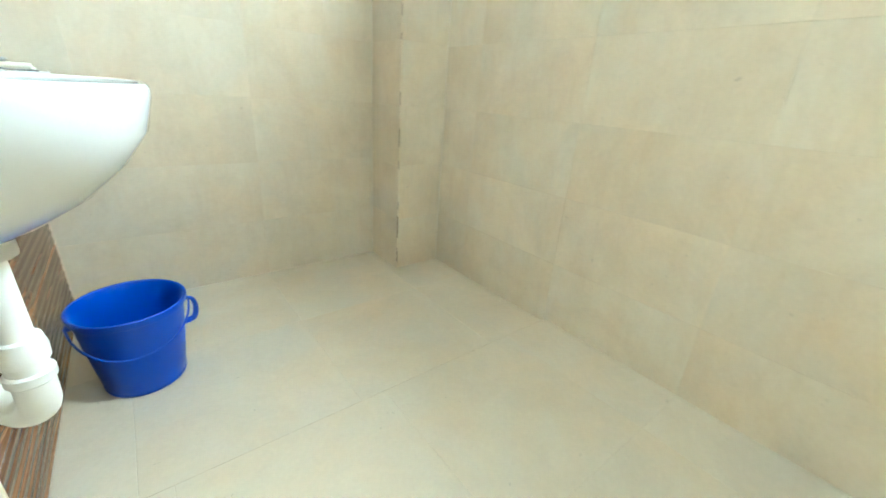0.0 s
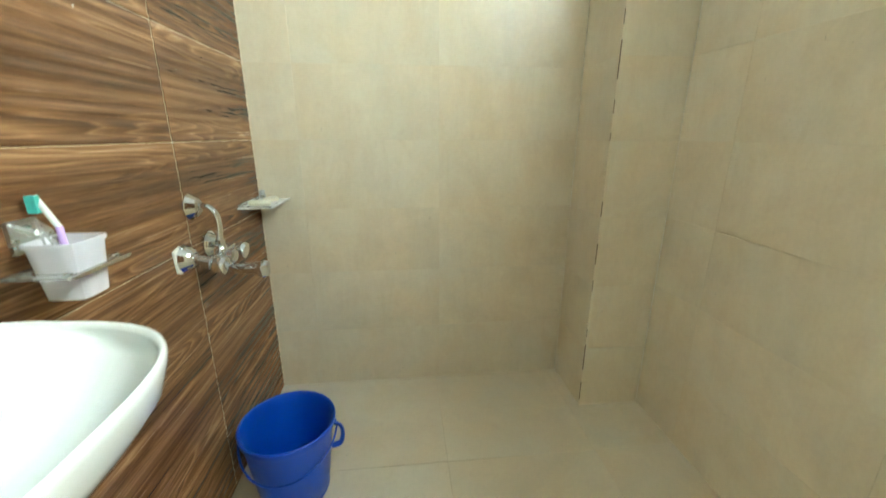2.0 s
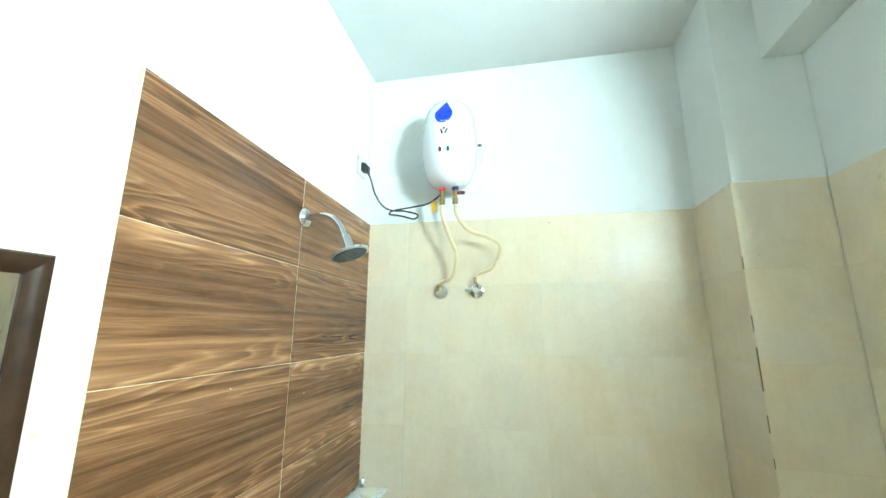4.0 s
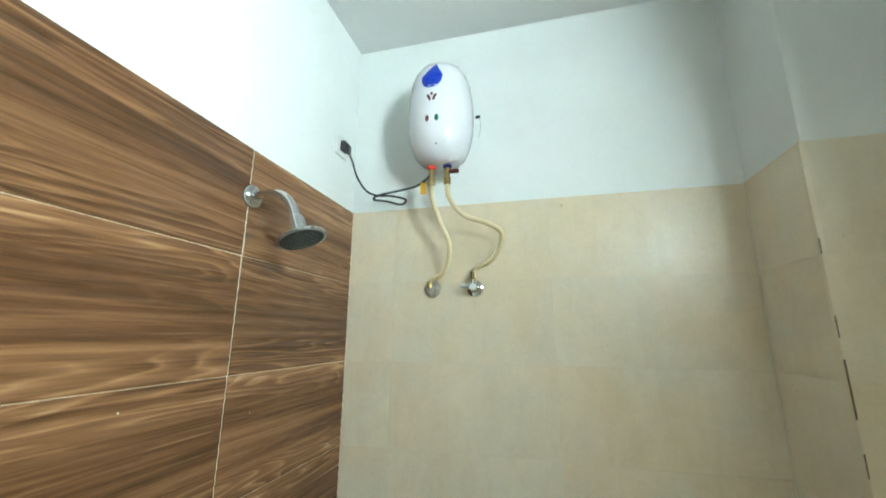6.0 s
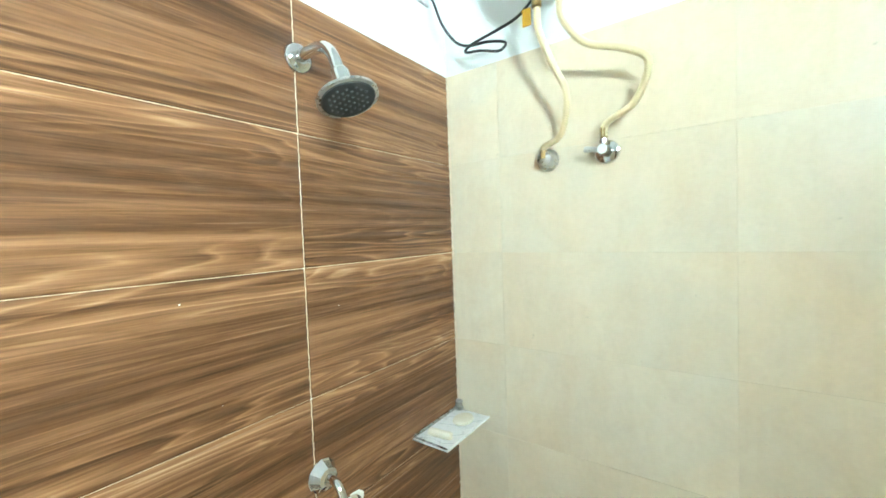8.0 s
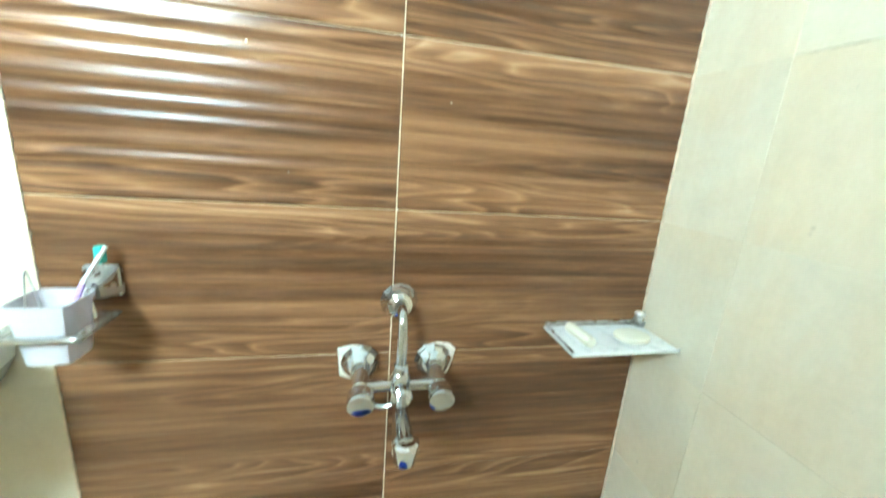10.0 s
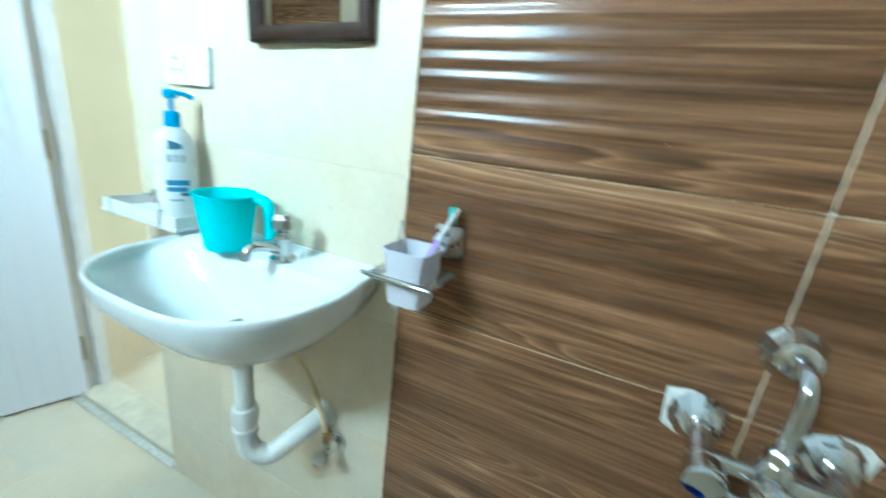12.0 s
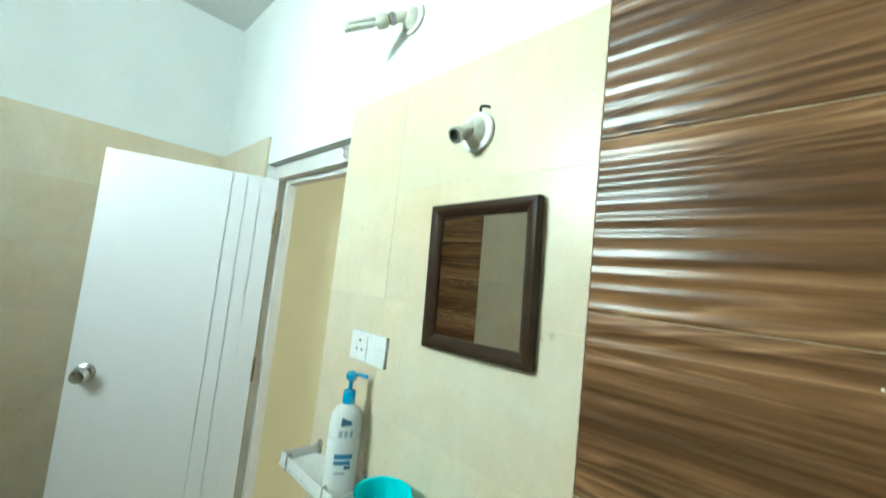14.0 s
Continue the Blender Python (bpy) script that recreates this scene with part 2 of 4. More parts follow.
def grow(bm, x0, x1, y0, y1, z0, z1):
    v = [bm.verts.new((x, y, z)) for x in (x0, x1) for y in (y0, y1) for z in (z0, z1)]
    for f in ((0, 1, 3, 2), (4, 6, 7, 5), (0, 4, 5, 1), (2, 3, 7, 6), (0, 2, 6, 4), (1, 5, 7, 3)):
        bm.faces.new([v[i] for i in f])


def loft(rings, bm=None, cap0=True, cap1=True, close=True):
    bm = bm or bmesh.new()
    vs = [[bm.verts.new(p) for p in r] for r in rings]
    n = len(vs[0])
    for a, b in zip(vs, vs[1:]):
        for i in range(n if close else n - 1):
            j = (i + 1) % n
            bm.faces.new((a[i], a[j], b[j], b[i]))
    if cap0:
        bm.faces.new(vs[0])
    if cap1:
        bm.faces.new(vs[-1])
    return bm


def lathe(profile, m=None, seg=32, bm=None, cap0=True, cap1=True):
    m = m or Matrix()
    rings = [[m @ Vector((max(r, 1e-5) * math.cos(2 * math.pi * i / seg), max(r, 1e-5) * math.sin(2 * math.pi * i / seg), z)) for i in range(seg)] for r, z in profile]
    return loft(rings, bm, cap0, cap1)


def axis(p, q):
    """The pose whose z runs from p towards q."""
    d = Vector(q) - Vector(p)
    return Matrix.Translation(p) @ d.to_track_quat("Z", "Y").to_matrix().to_4x4()


def rod(p, q, r, seg=20, r2=None, bm=None, round_end=0.0):
    d = (Vector(q) - Vector(p)).length
    r2 = r if r2 is None else r2
    e = round_end
    prof = [(r - e, 0), (r, e), (r2, d - e), (r2 - e, d)] if e else [(r, 0), (r2, d)]
    return lathe(prof, axis(p, q), seg, bm)


def smooth_line(points, per=8):
    p = [Vector(q) for q in points]
    p = [2 * p[0] - p[1]] + p + [2 * p[-1] - p[-2]]
    out = []
    for i in range(1, len(p) - 2):
        for k in range(per):
            t = k / per
            a, b, c, d = p[i - 1:i + 3]
            out.append(0.5 * (2 * b + (c - a) * t + (2 * a - 5 * b + 4 * c - d) * t * t + (3 * b - a - 3 * c + d) * t ** 3))
    return out + [p[-2]]


def tube(points, r, seg=12, per=8, bm=None, flat=1.0, radii=None):
    line = smooth_line(points, per)
    rings, side = [], None
    for i, c in enumerate(line):
        d = (line[min(i + 1, len(line) - 1)] - line[max(i - 1, 0)]).normalized()
        if side is None:
            side = d.orthogonal().normalized()
        side = (side - d * side.dot(d)).normalized()
        up = d.cross(side)
        k = r if radii is None else r * (radii[0] + (radii[1] - radii[0]) * i / (len(line) - 1))
        rings.append([c + side * math.cos(2 * math.pi * j / seg) * k + up * math.sin(2 * math.pi * j / seg) * k * flat for j in range(seg)])
    return loft(rings, bm)


# ---- structure ----
W, E, N, S, TOP, TILE_TOP = 0.0, 1.705, 2.02, -1.38, 2.882, 2.10
T = 0.012           # tile thickness
STEP = 0.86         # the shower floor begins here
STRIP = 0.01        # beige strip begins beside the doorway
PANEL = 0.845       # wood panel begins here
COLX, COLY = 1.42, 1.725
DOORS = -0.71


def solid(name, label, material, boxes, category="wall"):
    bm = bmesh.new()
    for b in boxes:
        grow(bm, *b)
    ob = part(name, bm, material)
    return tagged(ob, label, category, kind="structure")


floor = solid("floor", "beige stone-look tiled bathroom floor with a low shower step", GROUT_DARK, [(-0.14, E + 0.2, S - 0.2, STEP, -0.12, 0.0180), (-0.14, E + 0.2, STEP, N + 0.2, -0.12, -0.0010)], "floor")
wall_west = solid("wall_west", "white plastered wall above tiled panels and a doorway", PLASTER, [
    (-0.15, -T, STRIP, N + 0.2, -0.05, TOP), (-0.15, -T, DOORS, STRIP, 1.97, TOP), (-0.15, -T, S - 0.2, DOORS, -0.05, TOP)])
wall_north = solid("wall_north", "white plaster above beige tiled shower wall", PLASTER, [(-0.0119, E + 0.2, N + T, N + 0.2, -0.05, TOP)])
VY0, VY1, VZ0, VZ1 = -0.06, 0.56, 1.98, 2.46
wall_east = solid("wall_east", "white plaster above beige tiled long wall with a ventilator opening", PLASTER, [
    (E + T, E + 0.12, S - 0.2, VY0, -0.05, TOP), (E + T, E + 0.12, VY1, N + T - 0.0001, -0.05, TOP),
    (E + T, E + 0.12, VY0, VY1, -0.05, VZ0), (E + T, E + 0.12, VY0, VY1, VZ1, TOP)])
wall_south = solid("wall_south", "white plaster above beige tiled end wall", PLASTER, [(-0.0119, E + T - 0.0001, S - 0.2, S - T, -0.05, TOP)])
ceiling = solid("ceiling", "plain white painted ceiling", CEIL, [(-0.2, E + 0.25, S - 0.25, N + 0.25, TOP, TOP + 0.12)], "ceiling")
column = solid("column", "square corner column, beige tiles below white plaster", PLASTER, [(COLX + T, E + T - 0.0002, COLY + T, N + T - 0.0002, -0.05, TOP - 0.0005)], "column")
beam = solid("beam", "white plastered ceiling beam over the long wall", PLASTER, [(1.59, E + T - 0.0003, S - T + 0.0003, COLY + T - 0.0003, 2.57, TOP - 0.0008)], "beam")

# hall behind the doorway; west and north walls and ceiling added out of view
hall_floor = solid("hall_floor", "beige tiled floor outside the doorway", FLOOR_TILE, [(-2.5, -0.15, -0.9, 1.5, -0.1, 0.0)], "floor")
hall_wall_south = solid("hall_wall_south", "cream painted hall wall above a beige tile skirting", CREAM, [(-2.5, -0.1501, -0.95, -0.78, 0.30, 2.7)])
hall_skirting = solid("hall_skirting", "beige tile skirting along the cream hall wall", BEIGE, [(-2.5, -0.1501, -0.95, -0.772, -0.05, 0.30)], "skirting")
# opening added to go with the hall lamp
hall_wall_west = solid("hall_wall_west", "unseen cream painted hall wall with an added window opening", CREAM, [
    (-2.62, -2.5, -0.95, 0.1, -0.05, 2.7), (-2.62, -2.5, 1.1, 1.6, -0.05, 2.7), (-2.62, -2.5, 0.1, 1.1, -0.05, 1.0), (-2.62, -2.5, 0.1, 1.1, 2.2, 2.7)])
hall_wall_north = solid("hall_wall_north", "cream painted hall wall", CREAM, [(-2.62, -0.1501, 1.5, 1.6, -0.05, 2.7)])
hall_ceiling = solid("hall_ceiling", "white hall ceiling", CEIL, [(-2.62, -0.1501, -0.95, 1.6, 2.7, 2.8)], "ceiling")


def tile_mesh(w, h, t=T, soft=0.0006):
    """A flat tile in its own x (width) and y (height), face towards +z, with soft edges."""
    bm = bmesh.new()
    rings = []
    for inset, z in ((0, 0), (0, t - soft), (soft, t)):
        rings.append([(x, y, z) for x, y in ((inset, inset), (w - inset, inset), (w - inset, h - inset), (inset, h - inset))])
    loft(rings, bm, cap0=False)
    return bm


MESHES = {}


def lay(name, w, h, m, material, parent, maker=tile_mesh):
    key = (name, round(w, 4), round(h, 4), material.name)
    if key not in MESHES:
        ob = part(name, maker(w, h), material, parent, smooth=maker is not tile_mesh, angle=35)
        MESHES[key] = ob.data
    else:
        ob = new(name, MESHES[key])
        ob.parent = parent
    ob.matrix_basis = m
    return ob


def cuts(a, b, marks):
    return [a] + [k for k in marks if a + 0.01 < k < b - 0.01] + [b]


GAP = 0.0005
ROWS_Z = [0.3 * k for k in range(8)]


def facing(origin, right):
    """A pose with x along right, y up, z out of the wall."""
    r = Vector(right)
    m = Matrix((r, Vector((0, 0, 1)), r.cross(Vector((0, 0, 1))))).transposed().to_4x4()
    return Matrix.Translation(origin) @ m


def clad(parent, start, right, length, marks, material=BEIGE, z0=0.0, name="tile", maker=tile_mesh, gap=GAP, drop=0.0):
    """Tiles in rows of 0.3 m on a wall, from start along right; start lies on the plaster."""
    for za, zb in zip(ROWS_Z, ROWS_Z[1:]):
        za, zb = max(za - drop, z0), zb - drop
        for a, b in zip(cuts(0, length, marks), cuts(0, length, marks)[1:]):
            bed = min(gap, 0.0014)
            w, h = b - a - gap, zb - za - bed
            o = Vector(start) + Vector(right) * (a + gap / 2 + random.uniform(-0.0004, 0.0004))
            o.z = za + bed / 2
            lay(name, w, h, facing(o, right) @ pose(0, 0, random.uniform(-0.0006, 0.0), 0, 0, random.uniform(-0.05, 0.05)), material, parent, maker)


def backing(parent, name, x0, x1, y0, y1, material=GROUT, z1=TILE_TOP - 0.001):
    return part(name, box(x0, x1, y0, y1, 0.0, z1), material, parent)


def ripple_tile(w, h):
    """A wood-look tile whose face rolls in low horizontal ridges."""
    n, amp = 130, 0.00100
    bm = bmesh.new()
    rows = []
    for i in range(n + 1):
        y = h * i / n
        k = 10 * 2 * math.pi * i / n + 0.35 * math.sin(5.1 * i / n)
        z = T - amp + amp * (math.sin(k) * 0.82 + 0.18 * math.sin(k * 1.37 + 0.6) + 0.12 * math.sin(k * 0.5 + 1.1))
        z -= 0.0010 * max(0, 1 - min(i, n - i) / 2.0)
        rows.append([(x, y, z - (0.001 if x in (0, w) else 0)) for x in (0, 0.0012, 0.0022, 0.006, w * 0.5, w - 0.006, w - 0.0022, w - 0.0012, w)])
    first = [(p[0], 0, 0) for p in rows[0]]
    last = [(p[0], h, 0) for p in rows[-1]]
    return loft([first] + rows + [last], bm, cap0=False, cap1=False, close=False)


# ---- doorway, door and frame ----
door_frame = tagged(new("door_frame"), "white enamelled door frame set back in the doorway", "door frame", kind="structure")
part("jamb", box(-0.125, -0.045, -0.705, -0.652, 0.0, 1.965, 0.002), FRAME_GREY, door_frame)
part("jamb", box(-0.125, -0.045, -0.045, 0.008, 0.0, 1.965, 0.002), FRAME_GREY, door_frame)
part("head", box(-0.125, -0.045, -0.652, -0.045, 1.905, 1.965, 0.002), FRAME_GREY, door_frame)
part("stop", box(-0.125, -0.085, -0.652, -0.630, 0.0, 1.905, 0.0015), FRAME_GREY, door_frame)
part("stop", box(-0.125, -0.085, -0.630, -0.045, 1.885, 1.905, 0.0015), FRAME_GREY, door_frame)
part("bolt_keep", tube([(-0.045, -0.075, 1.918), (-0.028, -0.075, 1.922), (-0.028, -0.075, 1.945), (-0.045, -0.075, 1.950)], 0.004), CHROME, door_frame, "small chrome bolt keep", True)
threshold = part("threshold", box(-0.14, -0.02, DOORS + 0.001, STRIP - 0.001, 0.0, 0.045, 0.006), MARBLE)
tagged(threshold, "worn pale marble threshold strip in the doorway", "threshold", kind="structure")
part("mortar_edge", box(-0.02, 0.006, DOORS + 0.02, STRIP - 0.012, 0.0, 0.026, 0.005), CEMENT, threshold, "rough mortar fillet")

DOOR_W, DOOR_T = 0.621, 0.03
door = tagged(new("door_1"), "white laminate bathroom door standing open, three vertical grooves", "door", kind="structure")
door.matrix_world = pose(-0.049, -0.650, 0.0, 0, 0, -20.9)
leaf = bmesh.new()
grow(leaf, 0.0, DOOR_W, -DOOR_T / 2, DOOR_T / 2 - 0.005, 0.034, 1.896)
edges = [0.0, 0.068, 0.125, 0.182, DOOR_W]
for a, b in zip(edges, edges[1:]):
    grow(leaf, a + (0.0025 if a else 0), b - (0.0025 if b < DOOR_W else 0), DOOR_T / 2 - 0.0049, DOOR_T / 2, 0.0341, 1.8959)
leaf = part("leaf", leaf, DOOR_WHITE, door)
part("edge_band", box(-0.003, 0.0, -DOOR_T / 2 + 0.001, DOOR_T / 2 - 0.001, 0.036, 1.89), BARE_WOOD, door, "bare brown door edge")
for z in (0.24, 1.05, 1.70):
    h = part("hinge", box(-0.010, -0.003, -0.004, 0.016, z - 0.05, z + 0.05, 0.001), DULL_BRASS, door, "tarnished brass hinge")
    part("knuckle", rod((-0.004, 0.017, z - 0.05), (-0.004, 0.017, z + 0.05), 0.005, 12), DULL_BRASS, h, "", True)
knob = part("knob", lathe([(0.011, 0.0), (0.011, 0.020), (0.024, 0.026), (0.027, 0.034), (0.026, 0.054), (0.021, 0.060), (0.008, 0.061), (0.006, 0.058)], axis((0.567, 0.021, 1.037), (0.567, 0.2, 1.037))), STEEL, door, "round steel key-in knob", True)
part("rose", lathe([(0.034, 0.0), (0.033, 0.004), (0.026, 0.008), (0.014, 0.009)], axis((0.567, 0.0146, 1.037), (0.567, 0.2, 1.037))), STEEL, knob, "", True)
part("latch_plate", box(DOOR_W, DOOR_W + 0.002, -0.010, 0.010, 0.995, 1.06), STEEL, door)


# ---- wash basin ----
BY, BW, BD = 0.575, 0.248, 0.343
RB = 0.026              # lift of the whole basin
WX, WY = 0.155, 0.590   # the waste


def basin_outline():
    pts = []
    n = 36
    for i in range(n + 1):
        a = math.pi * i / n
        c, s = math.cos(a), math.sin(a)
        x = BD * s ** 0.52
        y = -BW * math.copysign(abs(c) ** 0.66, c) * (1 - 0.09 * max(0, 1 - x / 0.17) ** 2)
        pts.append((x, y))
    back = [(0.0, 0.91 * BW * (1 - 2 * k / 11)) for k in range(1, 11)]
    return pts + back


OUT = basin_outline()


def rim_height(x):
    t = min(max((0.15 - x) / 0.12, 0), 1)
    return 0.936 + 0.009 * t * t * (3 - 2 * t)


def basin_ring(fx, fy, z, cx=0.0, keep=1.0):
    return [(cx + (x - cx) * fx + 0.001, BY + y * fy, RB + z + (rim_height(x) - 0.936) * keep) for x, y in OUT]


def basin_bowl(k, z, z_back):
    """A ring of the bowl: k runs from the brink (0) to the waste (1)."""
    ring = []
    for x, y in OUT:
        bx, by = 0.105 + x * (BD - 0.017 - 0.105) / BD, y * 0.925
        bx, by = bx + (WX - bx) * k, by + (WY - BY - by) * k
        ring.append((bx, BY + by, RB + z + (z_back - z) * min(max(1 - x / 0.12, 0), 1)))
    return ring


basin = thing("wash_basin", "white ceramic wall-hung wash basin with a tap deck", "basin")
rings = [basin_ring(0.30, 0.18, 0.7640, 0.03, 0.0), basin_ring(0.50, 0.36, 0.7690, 0.03, 0.0), basin_ring(0.66, 0.56, 0.7880, 0.0, 0.05), basin_ring(0.80, 0.745, 0.8190, 0.0, 0.2),
         basin_ring(0.905, 0.885, 0.8540, 0.0, 0.5), basin_ring(0.975, 0.972, 0.8890, 0, 0.85), basin_ring(0.998, 0.997, 0.9220, 0, 1), basin_ring(1.0, 1.0, 0.9310, 0, 1),
         basin_ring(0.995, 0.994, 0.9360, 0, 1), basin_ring(0.98, 0.978, 0.9375, 0.17, 1), basin_ring(0.962, 0.958, 0.9350, 0.17, 1), basin_ring(0.952, 0.945, 0.9290, 0.17, 0.98),
         basin_bowl(0.0, 0.9140, 0.9400), basin_bowl(0.05, 0.9000, 0.9390), basin_bowl(0.15, 0.8760, 0.9180), basin_bowl(0.32, 0.8460, 0.8730), basin_bowl(0.55, 0.8215, 0.8280), basin_bowl(0.70, 0.8125, 0.8135), basin_bowl(0.84, 0.8100, 0.8100), basin_bowl(0.94, 0.8095, 0.8095)]
part("body", loft(rings), CERAMIC, basin, "", True, 180)
drain = part("drain", lathe([(0.032, 0.0), (0.031, 0.004), (0.024, 0.005), (0.020, 0.002), (0.019, -0.004)], pose(WX, WY, 0.8125 + RB)), CHROME, basin, "chrome waste fitting", True)
# black disc gives the shade down the waste
part("drain_hole", lathe([(0.0175, -0.0035), (0.0175, -0.0026), (0.002, -0.0026)], pose(WX, WY, 0.8125 + RB), 20), BLACK, drain, "black disc as the dark waste opening")
for k in range(4):
    part("grate_bar", rod(Vector((WX, WY, 0.8130 + RB)) + Vector((math.cos(k * 0.785), math.sin(k * 0.785), 0)) * 0.019, Vector((WX, WY, 0.8130 + RB)) - Vector((math.cos(k * 0.785), math.sin(k * 0.785), 0)) * 0.019, 0.0022, 8), STEEL, drain)

tap = thing("basin_tap", "chrome pillar tap standing on the basin deck", "tap")
TX, TY, TZ = 0.080, 0.621, 0.966
part("base", lathe([(0.026, 0), (0.025, 0.006), (0.017, 0.012), (0.016, 0.040), (0.019, 0.046), (0.017, 0.052)], pose(TX, TY, TZ)), CHROME, tap, "", True)
part("spout", tube([(TX + 0.006, TY, TZ + 0.022), (TX + 0.036, TY - 0.003, TZ + 0.034), (TX + 0.062, TY - 0.006, TZ + 0.038), (TX + 0.075, TY - 0.007, TZ + 0.031), (TX + 0.078, TY - 0.007, TZ + 0.016)], 0.0098, 14), CHROME, tap, "", True)
part("handle", lathe([(0.013, 0), (0.014, 0.008), (0.021, 0.016), (0.022, 0.036), (0.017, 0.044), (0.006, 0.046)], pose(TX, TY, TZ + 0.050), 8), CHROME, tap, "faceted chrome tap handle", True, 25)

trap = thing("basin_waste_pipe", "white plastic bottle-trap waste pipe under the basin", "pipe")
PX, PY = WX, WY
part("tailpiece", rod((PX, PY, 0.790), (PX, PY, 0.60), 0.018, 24), PVC, trap, "", True)
part("flange_nut", lathe([(0.030, 0), (0.031, 0.004), (0.031, 0.018), (0.026, 0.022)], pose(PX, PY, 0.763), 10), PVC, trap, "", True)
part("coupling", lathe([(0.019, 0), (0.026, 0.003), (0.027, 0.020), (0.024, 0.036), (0.019, 0.038)], pose(PX, PY, 0.617)), PVC, trap, "", True)
part("bend", tube([(PX, PY, 0.618), (PX, PY, 0.575), (PX - 0.006, PY + 0.010, 0.540), (PX - 0.030, PY + 0.035, 0.524), (PX - 0.062, PY + 0.060, 0.545), (PX - 0.100, PY + 0.075, 0.560), (0.002, PY + 0.085, 0.570)], 0.0225, 18, 8), PVC, trap, "", True)
part("collar", rod((PX, PY, 0.588), (PX, PY, 0.606), 0.0262, 24, round_end=0.003), PVC, trap, "", True)
part("wall_collar", rod((0.001, PY + 0.0855, 0.570), (0.016, PY + 0.082, 0.569), 0.034, 24, 0.026), PVC, trap, "", True)

stop_tap = thing("basin_angle_valve", "small chrome angle valve on the wall under the basin", "valve")
part("flange", lathe([(0.026, 0), (0.024, 0.005), (0.014, 0.010)], axis((0.001, 0.712, 0.500), (1, 0.712, 0.500))), CHROME, stop_tap, "", True)
part("body", rod((0.004, 0.712, 0.500), (0.052, 0.712, 0.500), 0.012, 16, round_end=0.003), CHROME, stop_tap, "", True)
part("outlet", rod((0.036, 0.712, 0.500), (0.036, 0.708, 0.540), 0.010, 12), CHROME, stop_tap, "", True)
part("knob", lathe([(0.011, 0), (0.018, 0.006), (0.018, 0.022), (0.012, 0.026)], axis((0.050, 0.712, 0.500), (0.2, 0.720, 0.490)), 8), STEEL, stop_tap, "", True, 25)
hose = part("supply_hose", tube([(0.036, 0.708, 0.538), (0.040, 0.695, 0.60), (0.044, 0.665, 0.67), (0.050, 0.620, 0.745), (0.060, 0.606, 0.835)], 0.0075, 10), HOSE)
tagged(hose, "ivory flexible supply hose rising to the basin", "hose")
inlet = part("basin_hose_nut", lathe([(0.012, 0), (0.012, 0.026), (0.009, 0.03)], pose(0.036, 0.708, 0.527), 6), BRASS, hose, "brass hose nut")

mug = thing("bath_mug", "turquoise plastic bath mug standing on the basin deck", "mug", (0.102, 0.492, 0.9668))
part("cup", lathe([(0.034, 0.0), (0.042, 0.002), (0.047, 0.030), (0.053, 0.070), (0.058, 0.108), (0.061, 0.112), (0.060, 0.115), (0.056, 0.112), (0.051, 0.070), (0.045, 0.030), (0.040, 0.006)], seg=40), CYAN, mug, "", True)
part("handle", tube([(-0.022, 0.052, 0.109), (-0.027, 0.068, 0.108), (-0.032, 0.080, 0.096), (-0.033, 0.084, 0.060), (-0.033, 0.083, 0.030)], 0.0075, 10, flat=1.5), CYAN, mug, "", True)

# ---- toiletry shelf with bottle ----
shelf = thing("toiletry_shelf", "white wall shelf with low acrylic rail and metal brackets", "shelf")
SZ = 0.977
part("plate", box(0.001, 0.122, 0.060, 0.350, SZ - 0.007, SZ, 0.002), WHITE_PLASTIC, shelf)
part("front_rail", box(0.114, 0.119, 0.063, 0.347, SZ + 0.0005, SZ + 0.026, 0.001), WHITE_PLASTIC, shelf)
part("side_rail", box(0.006, 0.113, 0.063, 0.068, SZ + 0.0005, SZ + 0.026, 0.001), WHITE_PLASTIC, shelf)
part("side_rail", box(0.006, 0.113, 0.342, 0.347, SZ + 0.0005, SZ + 0.026, 0.001), WHITE_PLASTIC, shelf)
for y in (0.105, 0.295):
    part("clip", tube([(0.112, y, SZ + 0.001), (0.112, y, SZ + 0.029), (0.1215, y, SZ + 0.029), (0.1225, y, SZ + 0.0), (0.1225, y, SZ - 0.009), (0.112, y, SZ - 0.009)], 0.0022, 8, 6), STEEL, shelf, "dark metal clip", True)
for y in (0.07, 0.30):
    b = part("bracket", box(0.0005, 0.012, y - 0.007, y + 0.007, SZ - 0.012, SZ + 0.036, 0.002), STEEL, shelf, "steel wall bracket")

bottle = thing("pump_bottle", "white lotion bottle with blue pump on the shelf", "bottle", (0.062, 0.272, SZ), -28)


def oval(a, b, z, n=32, p=0.85):
    out = []
    for i in range(n):
        c, s = math.cos(2 * math.pi * i / n), math.sin(2 * math.pi * i / n)
        out.append((a * math.copysign(abs(c) ** p, c), b * math.copysign(abs(s) ** p, s), z))
    return out


part("bottle", loft([oval(0.032, 0.023, 0), oval(0.038, 0.028, 0.003), oval(0.040, 0.030, 0.03), oval(0.041, 0.0305, 0.10), oval(0.040, 0.030, 0.165), oval(0.037, 0.028, 0.187), oval(0.028, 0.023, 0.203), oval(0.015, 0.015, 0.210, p=1), oval(0.012, 0.012, 0.214, p=1)]), WHITE_PLASTIC, bottle, "", True)
part("collar", lathe([(0.0155, 0), (0.0155, 0.030), (0.012, 0.033)], pose(0, 0, 0.212), 20), PUMP_BLUE, bottle, "blue ribbed collar", True)
part("stem", rod((0, 0, 0.244), (0, 0, 0.272), 0.005, 12), PUMP_BLUE, bottle, "", True)
